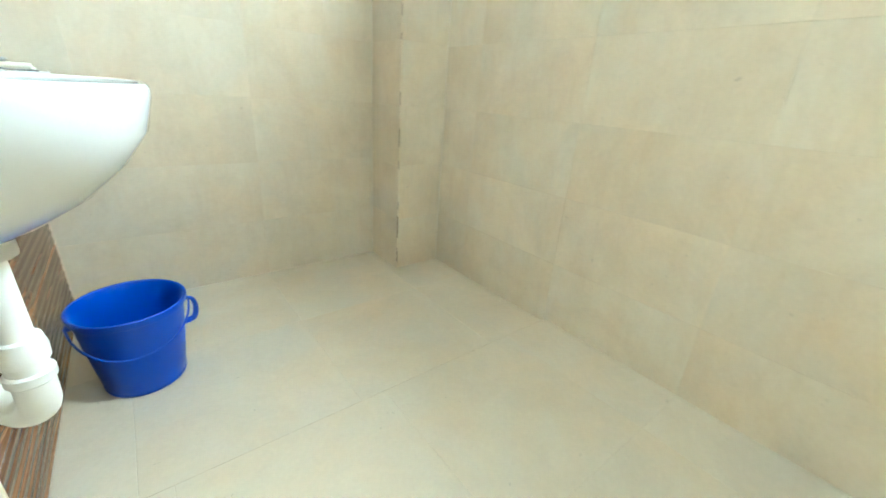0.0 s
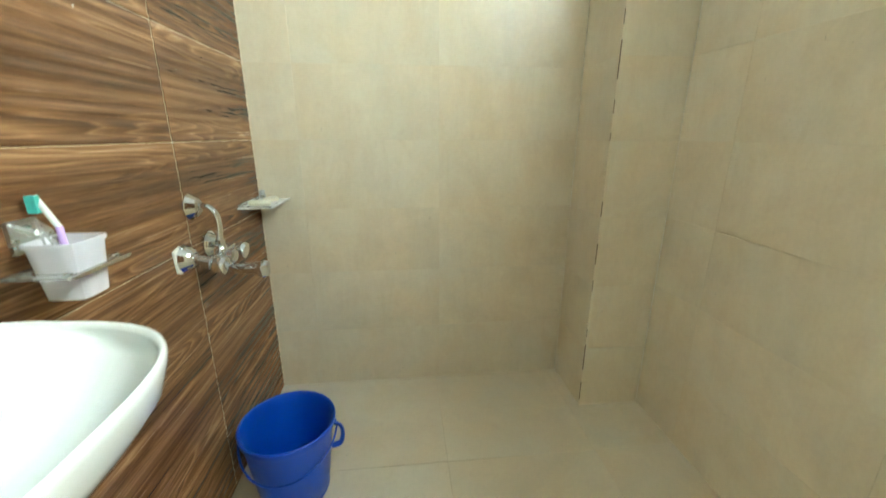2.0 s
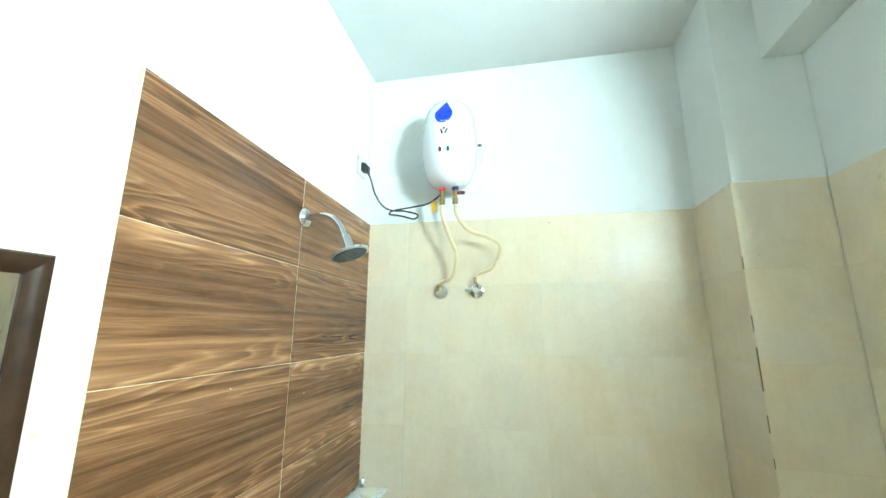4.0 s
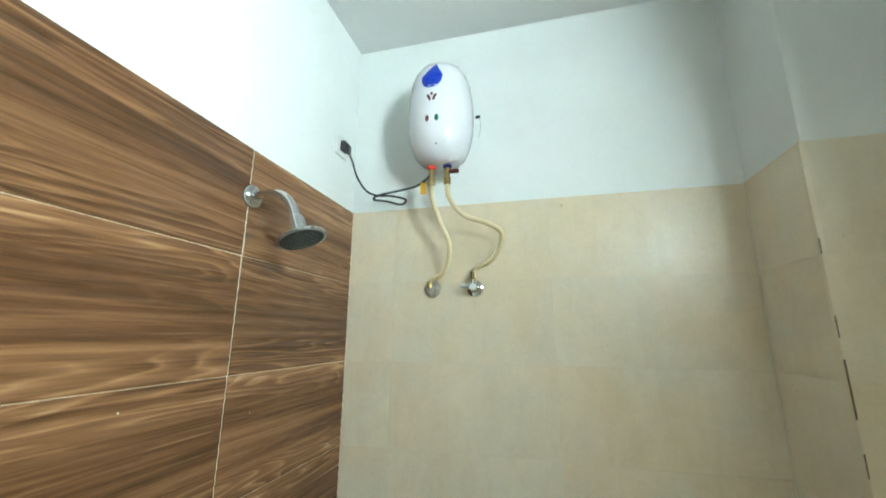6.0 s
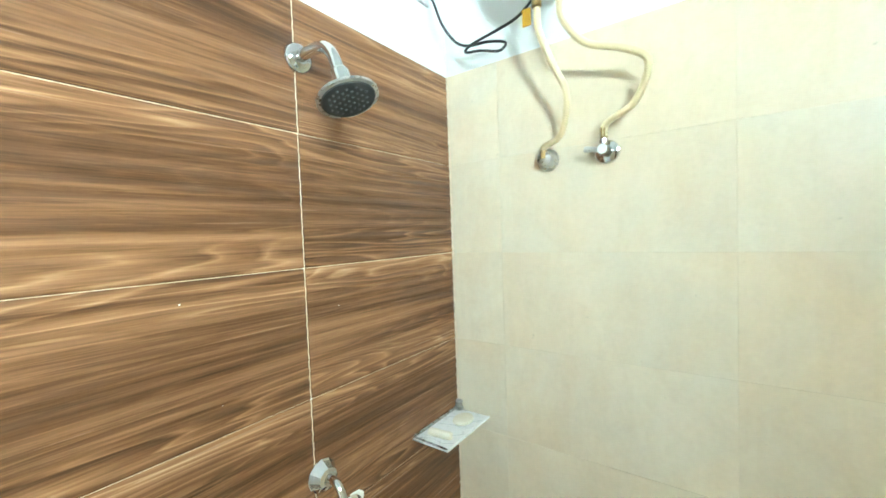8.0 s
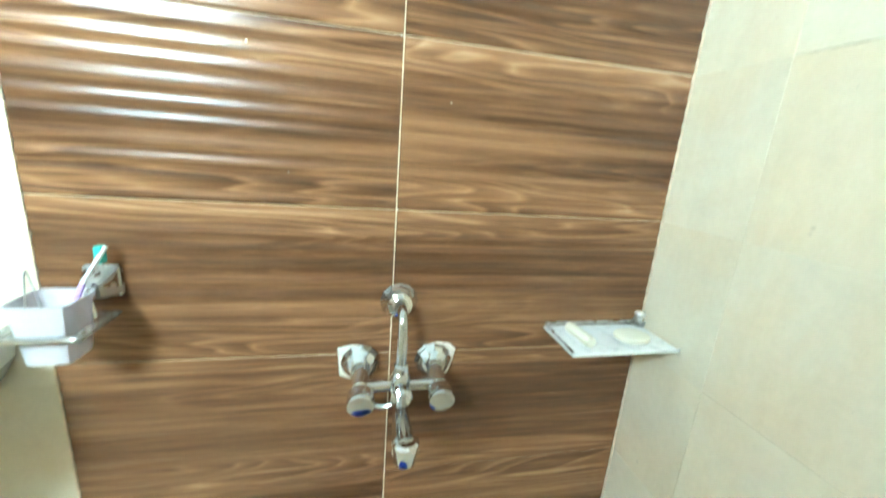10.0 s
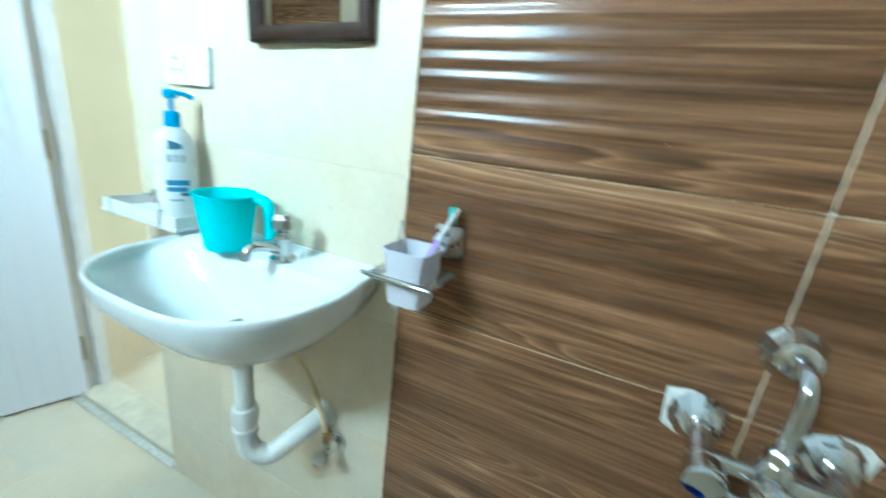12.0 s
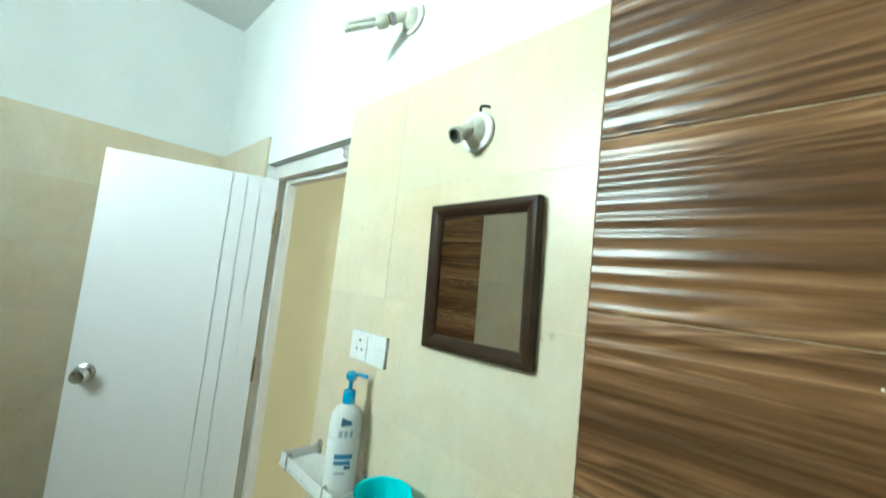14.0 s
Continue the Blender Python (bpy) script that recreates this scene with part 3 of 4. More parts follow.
pump = part("pump_head", lathe([(0.009, 0), (0.0135, 0.004), (0.014, 0.016), (0.010, 0.020)], pose(0, 0, 0.270), 20), PUMP_BLUE, bottle, "", True)
part("nozzle", tube([(0.0, 0, 0.281), (-0.022, -0.002, 0.283), (-0.042, -0.004, 0.276)], 0.0052, 10), PUMP_BLUE, pump, "", True)


def on_bottle(u0, u1, z0, z1, mat, name, cut=0.0):
    """A label piece wrapped 0.5 mm proud of the bottle's front, u along its width."""
    bm, cols = bmesh.new(), []
    for i in range(9):
        u = u0 + (u1 - u0) * i / 8
        c = min(0.999, abs(u) / 0.0410)
        s = (1 - c ** (2 / 0.85)) ** (0.85 / 2)
        y = 0.0307 * s + 0.0007
        k = cut * (i / 8)
        cols.append((bm.verts.new((-u, y, z0 + k * 0.3)), bm.verts.new((-u, y, z1 - k))))
    for (a, b), (c, d) in zip(cols, cols[1:]):
        bm.faces.new((a, c, d, b))
    return part(name, bm, mat, bottle)


on_bottle(-0.014, 0.012, 0.164, 0.186, LABEL_DARK, "label_badge", 0.010)
for i, (a, b) in enumerate(((-0.018, -0.008), (-0.004, 0.004), (0.009, 0.016))):
    on_bottle(a, b, 0.138, 0.154, LABEL_GREY, "label_bar")
on_bottle(-0.022, 0.022, 0.086, 0.098, LABEL_BLUE, "label_band")
on_bottle(-0.022, 0.018, 0.072, 0.082, LABEL_BLUE, "label_band")
on_bottle(0.004, 0.020, 0.062, 0.070, LABEL_DARK, "label_bar")
on_bottle(-0.018, 0.008, 0.050, 0.055, LABEL_GREY, "label_bar")

socket = thing("wall_socket", "white modular socket plate on the beige tiles", "socket")
part("plate", box(0.0005, 0.010, 0.172, 0.331, 1.281, 1.362, 0.003), WHITE_PLASTIC, socket)
part("module", box(0.010, 0.0125, 0.187, 0.252, 1.290, 1.353, 0.001), WHITE_PLASTIC, socket)
for y, z, r in ((0.2195, 1.337, 0.0042), (0.208, 1.313, 0.0034), (0.231, 1.313, 0.0034)):
    # solid black dots drawn as the dark of the pin holes
    part("pin_hole", rod((0.0122, y, z), (0.0129, y, z), r, 12), BLACK, socket)

# ---- mirror ----
mirror = thing("wall_mirror", "small mirror in a dark brown moulded frame", "mirror")
mirror.matrix_world = pose(0.0042, 0.611, 1.539, 1.4, 0.85, 0)
MW, MH, FW = 0.1435, 0.164, 0.030


def frame_side(a, b, inward):
    """One moulding with mitred ends from a to b; inward is the way to the glass."""
    a, b, i = Vector(a), Vector(b), Vector(inward)
    along = (b - a).normalized()
    prof = ((0.0, 0.0), (0.0, 0.018), (0.003, 0.0215), (0.010, 0.0225), (0.019, 0.019), (0.027, 0.013), (FW, 0.010), (FW, 0.0))
    return loft([[a + along * p + i * p + Vector((h, 0, 0)) for p, h in prof], [b - along * p + i * p + Vector((h, 0, 0)) for p, h in prof]])


for a, b, i in (((0, -MW, -MH), (0, MW, -MH), (0, 0, 1)), ((0, MW, -MH), (0, MW, MH), (0, -1, 0)), ((0, MW, MH), (0, -MW, MH), (0, 0, -1)), ((0, -MW, MH), (0, -MW, -MH), (0, 1, 0))):
    part("frame_side", frame_side(a, b, i), MIRROR_FRAME, mirror, "", True, 30)
part("glass", box(0.001, 0.0075, -MW + FW - 0.002, MW - FW + 0.002, -MH + FW - 0.002, MH - FW + 0.002), MIRROR, mirror, "clear silvered mirror glass")
part("backboard", box(0.0, 0.001, -MW + 0.004, MW - 0.004, -MH + 0.004, MH - 0.004), BLACK, mirror)

# ---- lamp holders ----


def batten_holder(name, label, y, z, tilt, on_tile, with_lamp, side=-0.12):
    x0 = 0.0 if on_tile else -T
    ob = thing(name, label, "lamp holder", (x0, y, z))
    part("round_block", lathe([(0.047, 0.0), (0.047, 0.007), (0.044, 0.010), (0.0, 0.0102)], axis((0.0005, 0, 0), (1, 0, 0))), OLD_WHITE if with_lamp else WHITE_PLASTIC, ob, "", True)
    part("boss", loft([[(0.010, 0.030 * math.cos(a), 0.036 * math.sin(a)) for a in np.linspace(0, 2 * math.pi, 25)[:-1]], [(0.022, 0.026 * math.cos(a), 0.030 * math.sin(a)) for a in np.linspace(0, 2 * math.pi, 25)[:-1]], [(0.034, 0.018 * math.cos(a), 0.020 * math.sin(a) - 0.004) for a in np.linspace(0, 2 * math.pi, 25)[:-1]]]), OLD_WHITE, ob, "", True)
    for dz in (-0.026, 0.024):
        part("screw", rod((0.020, 0.004, dz), (0.0245, 0.004, dz), 0.0032, 10), STEEL, ob)
    d = Vector((math.cos(tilt), side, math.sin(tilt))).normalized()
    p = Vector((0.026, 0, -0.002))
    part("neck", rod(p, p + d * 0.040, 0.0165, 20, 0.0155), OLD_WHITE, ob, "", True)
    cap = part("socket_cap", lathe([(0.0175, 0), (0.0185, 0.003), (0.0185, 0.014), (0.0165, 0.016), (0.012, 0.016), (0.012, 0.006)], axis(p + d * 0.038, p + d)), STEEL, ob, "dull metal lamp socket", True)
    if not with_lamp:
        # black disc for the shade inside the empty socket
        part("socket_throat", rod(p + d * 0.046, p + d * 0.0465, 0.0118, 16), BLACK, cap)
    return ob, p, d


holder_a, _, _ = batten_holder("empty_lamp_holder", "empty white batten lamp holder above the mirror", 0.561, 1.869, -0.55, True, False)
part("loose_wire", tube([(0.004, 0.004, 0.047), (0.012, 0.012, 0.056), (0.006, 0.026, 0.055), (0.010, 0.034, 0.050)], 0.003, 8), BLACK, holder_a, "black wire end", True)
holder_b, lp, ld = batten_holder("lamp_holder", "aged white batten holder high on the plaster wall", 0.257, 2.277, -0.50, False, True, -0.62)
lamp = thing("compact_lamp", "unlit compact fluorescent lamp with yellowed base in the holder", "lamp", (-T, 0.257, 2.277))
part("cap_ring", rod(lp + ld * 0.050, lp + ld * 0.060, 0.0135, 20), BRASS, lamp, "", True)
part("ballast", lathe([(0.013, 0), (0.0215, 0.004), (0.023, 0.012), (0.023, 0.030), (0.019, 0.036)], axis(lp + ld * 0.058, lp + ld), 20), OLD_WHITE, lamp, "yellowed ballast base", True)
for dy, dz in ((-0.009, 0.008), (0.009, 0.008), (-0.009, -0.008), (0.009, -0.008)):
    a = lp + ld * 0.092 + Vector((0, dy, dz))
    part("lamp_tube", rod(a, a + ld * 0.088, 0.0066, 12, round_end=0.003), TUBE_GLASS, lamp, "", True)

# ---- toothbrush holder ----
tooth = thing("tumbler_holder", "chrome wall holder with a clear acrylic plate on wood-look tiles", "holder")
HZ = 1.016


def block_ring(x, a, b, dz, skew=0.0):
    return [(x, 0.942 + y, HZ + dz + z) for y, z in ((-a, -b + skew), (-a + skew, -b), (a - skew, -b), (a, -b + skew), (a, b - skew), (a - skew, b), (-a + skew, b), (-a, b - skew))]


part("mount", loft([block_ring(0.0005, 0.027, 0.027, 0.044, 0.003), block_ring(0.007, 0.027, 0.027, 0.044, 0.003), block_ring(0.010, 0.024, 0.024, 0.044, 0.003), block_ring(0.034, 0.017, 0.017, 0.040, 0.004), block_ring(0.040, 0.013, 0.013, 0.038, 0.004)]), STEEL, tooth, "faceted chrome wall mount", True, 20)
part("arm", tube([(0.036, 0.942, HZ + 0.040), (0.050, 0.944, HZ + 0.034), (0.054, 0.948, HZ + 0.016), (0.054, 0.950, HZ - 0.001)], 0.0065, 12), CHROME, tooth, "", True)
plate = bmesh.new()
for b in ((0.030, 0.042, 0.856, 0.976), (0.124, 0.130, 0.856, 0.976), (0.042, 0.124, 0.856, 0.874), (0.042, 0.124, 0.960, 0.976)):
    grow(plate, b[0], b[1], b[2], b[3], HZ - 0.005, HZ)
part("plate", plate, ACRYLIC, tooth, "clear acrylic plate with a square hole")
part("front_bar", tube([(0.128, 0.851, HZ - 0.001), (0.134, 0.857, HZ - 0.001), (0.1345, 0.915, HZ - 0.001), (0.134, 0.970, HZ - 0.001), (0.128, 0.977, HZ - 0.001)], 0.0036, 10), CHROME, tooth, "", True)
for y in (0.866, 0.968):
    part("plate_stud", lathe([(0.006, 0), (0.006, 0.003), (0.003, 0.005)], pose(0.116, y, HZ + 0.0002), 14), CHROME, tooth, "", True)

tumbler = thing("tumbler", "frosted square plastic tumbler in the holder", "tumbler", (0.084, 0.917, HZ - 0.052))


def square(a, z, r=0.3):
    n = 32
    out = []
    for i in range(n):
        t = 2 * math.pi * i / n
        c, s = math.cos(t), math.sin(t)
        k = (abs(c) ** 6 + abs(s) ** 6) ** (-1 / 6)
        out.append((a * c * k, a * s * k, z))
    return out


part("cup", loft([square(0.026, 0), square(0.0300, 0.002), square(0.0345, 0.050), square(0.0385, 0.094), square(0.0400, 0.095), square(0.0385, 0.0955), square(0.0370, 0.093), square(0.0325, 0.050), square(0.0280, 0.005)]), FROST, tumbler, "", True)
part("rim", loft([square(0.0386, 0.0885), square(0.0406, 0.0890), square(0.0412, 0.0940), square(0.0406, 0.0966), square(0.0386, 0.0966)], None, False, False), FROST, tumbler, "thicker rolled rim", True)
brush = thing("toothbrush", "white and lilac toothbrush with teal bristles in the tumbler", "toothbrush")
b0, b1, b2 = Vector((0.086, 0.912, HZ - 0.046)), Vector((0.058, 0.944, HZ + 0.058)), Vector((0.020, 0.960, HZ + 0.107))
part("handle", tube([b0, b0.lerp(b1, 0.5), b1], 0.0052, 10, flat=0.8), LILAC, brush, "lilac handle", True)
part("neck", tube([b1, b1.lerp(b2, 0.4), b2.lerp(b1, 0.15), b2], 0.0045, 10, flat=0.8), WHITE_PLASTIC, brush, "", True)
part("bristles", box(b2.x - 0.006, b2.x + 0.010, b2.y - 0.013, b2.y - 0.003, b2.z - 0.027, b2.z + 0.002, 0.002), TEAL, brush, "teal bristles")
cleaner = thing("tongue_cleaner", "thin steel tongue cleaner loop standing in the tumbler", "tongue cleaner")
part("loop", tube([(0.098, 0.892, HZ - 0.046), (0.094, 0.890, HZ + 0.02), (0.082, 0.886, HZ + 0.066), (0.077, 0.886, HZ + 0.082), (0.074, 0.888, HZ + 0.068), (0.074, 0.896, HZ + 0.02), (0.076, 0.902, HZ - 0.046)], 0.0013, 8, 8), STEEL, cleaner, "", True)
for x, y in ((0.098, 0.892), (0.076, 0.902)):
    part("grip", rod((x, y, HZ - 0.047), (x, y + 0.001, HZ - 0.012), 0.0035, 10, round_end=0.001), PINK, cleaner, "coral pink grip", True)

# ---- wall mixer ----
mixer = thing("wall_mixer", "chrome two-knob wall mixer with bend pipe", "mixer tap")
MY, MZ = 1.445, 0.872
for y in (1.371, 1.521):
    part("escutcheon", lathe([(0.039, 0.0), (0.040, 0.004), (0.036, 0.010), (0.026, 0.028), (0.019, 0.034), (0.017, 0.034)], axis((0.002, y, MZ + 0.012), (1, y, MZ + 0.012)), 12), CHROME, mixer, "faceted chrome cone", True, 24)
    part("inlet", rod((0.026, y, MZ + 0.012), (0.064, y, MZ), 0.0145, 16), CHROME, mixer, "", True)
    part("valve_body", rod((0.046, y, MZ + 0.002), (0.078, y, MZ - 0.005), 0.0175, 18, round_end=0.004), CHROME, mixer, "", True)
    kn = part("knob", lathe([(0.013, 0), (0.018, 0.003), (0.0235, 0.008), (0.0255, 0.018), (0.0265, 0.034), (0.0245, 0.0385), (0.021, 0.040), (0.003, 0.0395)], axis((0.076, y, MZ - 0.005), (0.2, y, MZ - 0.030)), 28), CHROME, mixer, "round chrome knob", True, 30)
    part("cement_patch", loft([[(0.0008, y + (y - MY) * 0.16 + a * 0.76, MZ + 0.012 + b) for a, b in ((-0.040, -0.030), (-0.012, -0.040), (0.030, -0.036), (0.043, -0.006), (0.049, 0.022), (0.028, 0.036), (-0.006, 0.039), (-0.046, 0.032))], [(0.0045, y + (y - MY) * 0.16 + a * 0.76, MZ + 0.012 + b * 0.9) for a, b in ((-0.036, -0.028), (-0.012, -0.037), (0.027, -0.033), (0.039, -0.006), (0.044, 0.020), (0.026, 0.033), (-0.006, 0.036), (-0.041, 0.029))]]), CEMENT, mixer, "rough white cement patch")
part("crossbar", rod((0.070, 1.371, MZ - 0.001), (0.070, 1.521, MZ - 0.001), 0.0115, 18), CHROME, mixer, "", True)
part("centre_body", lathe([(0.016, -0.030), (0.019, -0.024), (0.020, 0.016), (0.016, 0.026), (0.013, 0.030)], pose(0.072, MY, MZ)), CHROME, mixer, "", True)
part("diverter", lathe([(0.014, 0), (0.020, 0.006), (0.021, 0.022), (0.015, 0.028), (0.003, 0.029)], axis((0.086, MY, MZ - 0.004), (0.2, MY, MZ - 0.012)), 20), CHROME, mixer, "", True)
part("diverter_lever", tube([(0.100, MY - 0.010, MZ - 0.018), (0.098, MY - 0.030, MZ - 0.026), (0.094, MY - 0.052, MZ - 0.026)], 0.005, 10), CHROME, mixer, "", True)
part("bend_nut", lathe([(0.015, 0), (0.015, 0.014), (0.012, 0.018)], pose(0.072, MY, MZ + 0.028), 6), CHROME, mixer)
part("bend_pipe", tube([(0.072, MY, MZ + 0.040), (0.076, MY, MZ + 0.085), (0.074, MY, MZ + 0.118), (0.058, MY, MZ + 0.142), (0.034, MY - 0.001, MZ + 0.148), (0.012, MY - 0.002, MZ + 0.147)], 0.0098, 14), CHROME, mixer, "", True)
part("bend_flange", lathe([(0.037, 0.0), (0.038, 0.004), (0.034, 0.010), (0.024, 0.027), (0.016, 0.032), (0.011, 0.032)], axis((0.004, MY - 0.002, MZ + 0.147), (1, MY - 0.002, MZ + 0.147)), 12), CHROME, mixer, "faceted chrome cone", True, 24)
part("spout", tube([(0.078, MY, MZ - 0.028), (0.105, MY, MZ - 0.046), (0.150, MY, MZ - 0.048), (0.186, MY, MZ - 0.048)], 0.0125, 18, radii=(0.95, 1.85)), CHROME, mixer, "", True)
part("spout_tip", rod((0.184, MY, MZ - 0.030), (0.187, MY, MZ - 0.074), 0.0235, 22, 0.0190, round_end=0.005), CHROME, mixer, "", True)

# ---- soap shelf ----
tray = thing("soap_shelf", "white marble-print soap shelf in the shower corner", "shelf")
ZT = 0.954
part("plate", box(0.002, 0.130, 1.768, 2.012, ZT - 0.004, ZT, 0.0015), WHITE_PLASTIC, tray)
for k in range(4):
    y = 1.782 + k * 0.052
    part("marble_vein", tube([(0.012, y, ZT + 0.0002), (0.05 + 0.01 * (k % 3), y + 0.018, ZT + 0.0002), (0.09, y + 0.012, ZT + 0.0002), (0.122, y + 0.030 + 0.006 * (k % 2), ZT + 0.0002)], 0.0011, 6, 5, flat=0.4), VEIN, tray)
part("front_lip", box(0.1265, 0.1305, 1.768, 2.012, ZT - 0.004, ZT + 0.003, 0.001), WHITE_PLASTIC, tray)
part("back_rail", rod((0.010, 1.770, ZT + 0.010), (0.010, 2.012, ZT + 0.010), 0.004, 10), STEEL, tray, "dull steel back rail", True)
part("side_rail", rod((0.010, 1.771, ZT + 0.006), (0.128, 1.771, ZT + 0.003), 0.0028, 10), STEEL, tray, "", True)
part("corner_clip", lathe([(0.013, 0), (0.015, 0.008), (0.010, 0.020), (0.013, 0.028), (0.011, 0.032)], axis((0.020, 1.996, ZT + 0.006), (0.026, 1.990, ZT + 0.2)), 14), STEEL, tray, "steel corner clamp", True)
soap = part("soap_bar", lathe([(0.005, 0), (0.0105, 0.002), (0.012, 0.010), (0.012, 0.070), (0.0105, 0.078), (0.005, 0.080)], axis((0.030, 1.812, ZT + 0.0128), (0.126, 1.822, ZT + 0.0128))), SOAP, None, "", True)
tagged(soap, "cream rolled soap bar lying on the shelf", "soap")
soap2 = part("oval_soap", loft([[(0.074 + p[0], 1.938 + p[1], ZT + 0.0005 + z) for p in oval(0.031 * k, 0.040 * k, 0, 28, 0.95)] for k, z in ((0.80, 0), (0.97, 0.003), (1.0, 0.007), (0.93, 0.012), (0.70, 0.0155), (0.3, 0.017))]), SOAP, None, "", True)
tagged(soap2, "pale oval soap bar lying on the shelf", "soap")

# ---- bucket ----
bucket = thing("bucket", "bright blue plastic bucket standing on the shower floor", "bucket", (0.214, 1.402, 0.0058))
bucket.scale = (1.0, 1.0, 1.05)
part("body", lathe([(0.104, 0.0), (0.113, 0.001), (0.115, 0.006), (0.124, 0.07), (0.137, 0.17), (0.1445, 0.235), (0.150, 0.250), (0.1535, 0.252), (0.1565, 0.263), (0.157, 0.272), (0.154, 0.2745), (0.149, 0.272), (0.145, 0.262), (0.141, 0.235), (0.133, 0.17), (0.120, 0.07), (0.111, 0.008), (0.10, 0.006)], seg=64), BUCKET, bucket, "", True)
part("foot_ring", lathe([(0.106, -0.005), (0.114, -0.005), (0.1165, 0.004), (0.112, 0.008), (0.104, 0.004)], seg=64, cap0=False, cap1=False), BUCKET, bucket, "", True)
for a in (math.radians(8), math.radians(188)):
    c, s = math.cos(a), math.sin(a)
    part("ear", rod((0.145 * c, 0.145 * s, 0.236), (0.158 * c, 0.158 * s, 0.236), 0.010, 14, round_end=0.002), BUCKET, bucket, "", True)
bail = [(0.160 * math.cos(math.radians(188 + 172 * k / 12)), 0.160 * math.sin(math.radians(188 + 180 * k / 12)), 0.236 - 0.085 * math.sin(math.pi * k / 12) ** 0.8) for k in range(13)]
bail = [(x * (0.90 + 0.10 * abs(k - 6) / 6), y * (0.935 + 0.065 * abs(k - 6) / 6), z) for k, (x, y, z) in enumerate(bail)]
part("bail_handle", tube(bail, 0.0034, 8, 5), BUCKET, bucket, "thin blue bail handle", True)
part("side_grip", tube([(0.146, 0.012, 0.240), (0.170, 0.013, 0.228), (0.176, 0.013, 0.195), (0.166, 0.012, 0.160), (0.136, 0.011, 0.150)], 0.0058, 10, flat=1.7), BUCKET, bucket, "", True)

# ---- shower ----
shower = thing("shower_head", "chrome shower arm with a round dark-faced rose", "shower")
SY, SH = 1.436, 1.964
part("flange", lathe([(0.034, 0.0), (0.033, 0.006), (0.027, 0.013), (0.016, 0.017), (0.013, 0.017)], axis((0.002, SY, SH), (1, SY, SH))), CHROME, shower, "", True)
part("arm", tube([(0.010, SY, SH), (0.055, SY, SH + 0.004), (0.100, SY - 0.003, SH - 0.006), (0.134, SY - 0.009, SH - 0.036), (0.156, SY - 0.015, SH - 0.078)], 0.0122, 16), CHROME, shower, "", True)
hd = Vector((0.36, 0.0, -0.93)).normalized()
h0 = Vector((0.154, SY - 0.014, SH - 0.070))
part("swivel", lathe([(0.0135, 0), (0.0165, 0.002), (0.0185, 0.008), (0.0190, 0.034), (0.0210, 0.050)], axis(h0, h0 + hd), 20), CHROME, shower, "", True)
rose = part("rose", lathe([(0.019, 0.046), (0.036, 0.053), (0.056, 0.059), (0.0605, 0.062), (0.0605, 0.067), (0.052, 0.069)], axis(h0, h0 + hd), 40), STEEL, shower, "", True)
part("rose_face", lathe([(0.054, 0.0685), (0.052, 0.0708), (0.0, 0.0712)], axis(h0, h0 + hd), 40), SHOWER_FACE, rose, "dark rubber spray face", True)
fm = axis(h0, h0 + hd)
for i in range(-3, 4):
    for j in range(-3, 4):
        if i * i + j * j < 11:
            part("nozzle", rod(fm @ Vector((i * 0.0125, j * 0.0125, 0.071)), fm @ Vector((i * 0.0125, j * 0.0125, 0.0728)), 0.0028, 8, 0.0018), NOZZLE, rose)

# ---- water heater ----
heater = thing("water_heater", "white oval electric water heater with a blue drop badge", "water heater", (0.412, 1.888, 2.203))
heater.scale = (1.0, 1.0, 0.95)


def heater_ring(k, z, d=1.0):
    return [(0.124 * k * math.cos(a), (0.124 * d) * k * math.sin(a), z) for a in np.linspace(0, 2 * math.pi, 49)[:-1]]


HP = [(0.02, 0.0), (0.36, 0.004), (0.60, 0.018), (0.765, 0.042), (0.885, 0.080), (0.965, 0.130), (1.0, 0.19), (0.995, 0.235), (0.965, 0.285), (0.955, 0.290), (0.905, 0.335), (0.81, 0.375), (0.66, 0.404), (0.42, 0.422), (0.02, 0.430)]
part("shell", loft([heater_ring(k, z) for k, z in HP]), HEATER_WHITE, heater, "", True, 60)
part("wall_bracket", box(-0.07, 0.07, 0.10, 0.1425, 0.10, 0.33, 0.004), HEATER_WHITE, heater)


def heater_radius(z):
    for (k0, z0), (k1, z1) in zip(HP, HP[1:]):
        if z0 <= z <= z1:
            return 0.124 * (k0 + (k1 - k0) * (z - z0) / (z1 - z0))
    return 0.01


def badge(name, outline, mat, label="", lift=0.0016):
    """A thin badge laid on the heater's front, from (angle in degrees, height) pairs, fanned from its middle."""
    bm = bmesh.new()

    def at(a, z):
        r = heater_radius(z) + lift
        t = radians(a - 90)
        return (r * math.cos(t), r * math.sin(t), z)
    ca, cz = sum(a for a, _ in outline) / len(outline), sum(z for _, z in outline) / len(outline)
    rings = [[at(ca + (a - ca) * k, cz + (z - cz) * k) for a, z in outline] for k in (1.0, 0.66, 0.33, 0.02)]
    loft(rings, bm, cap0=False)
    return part(name, bm, mat, heater, label, True)


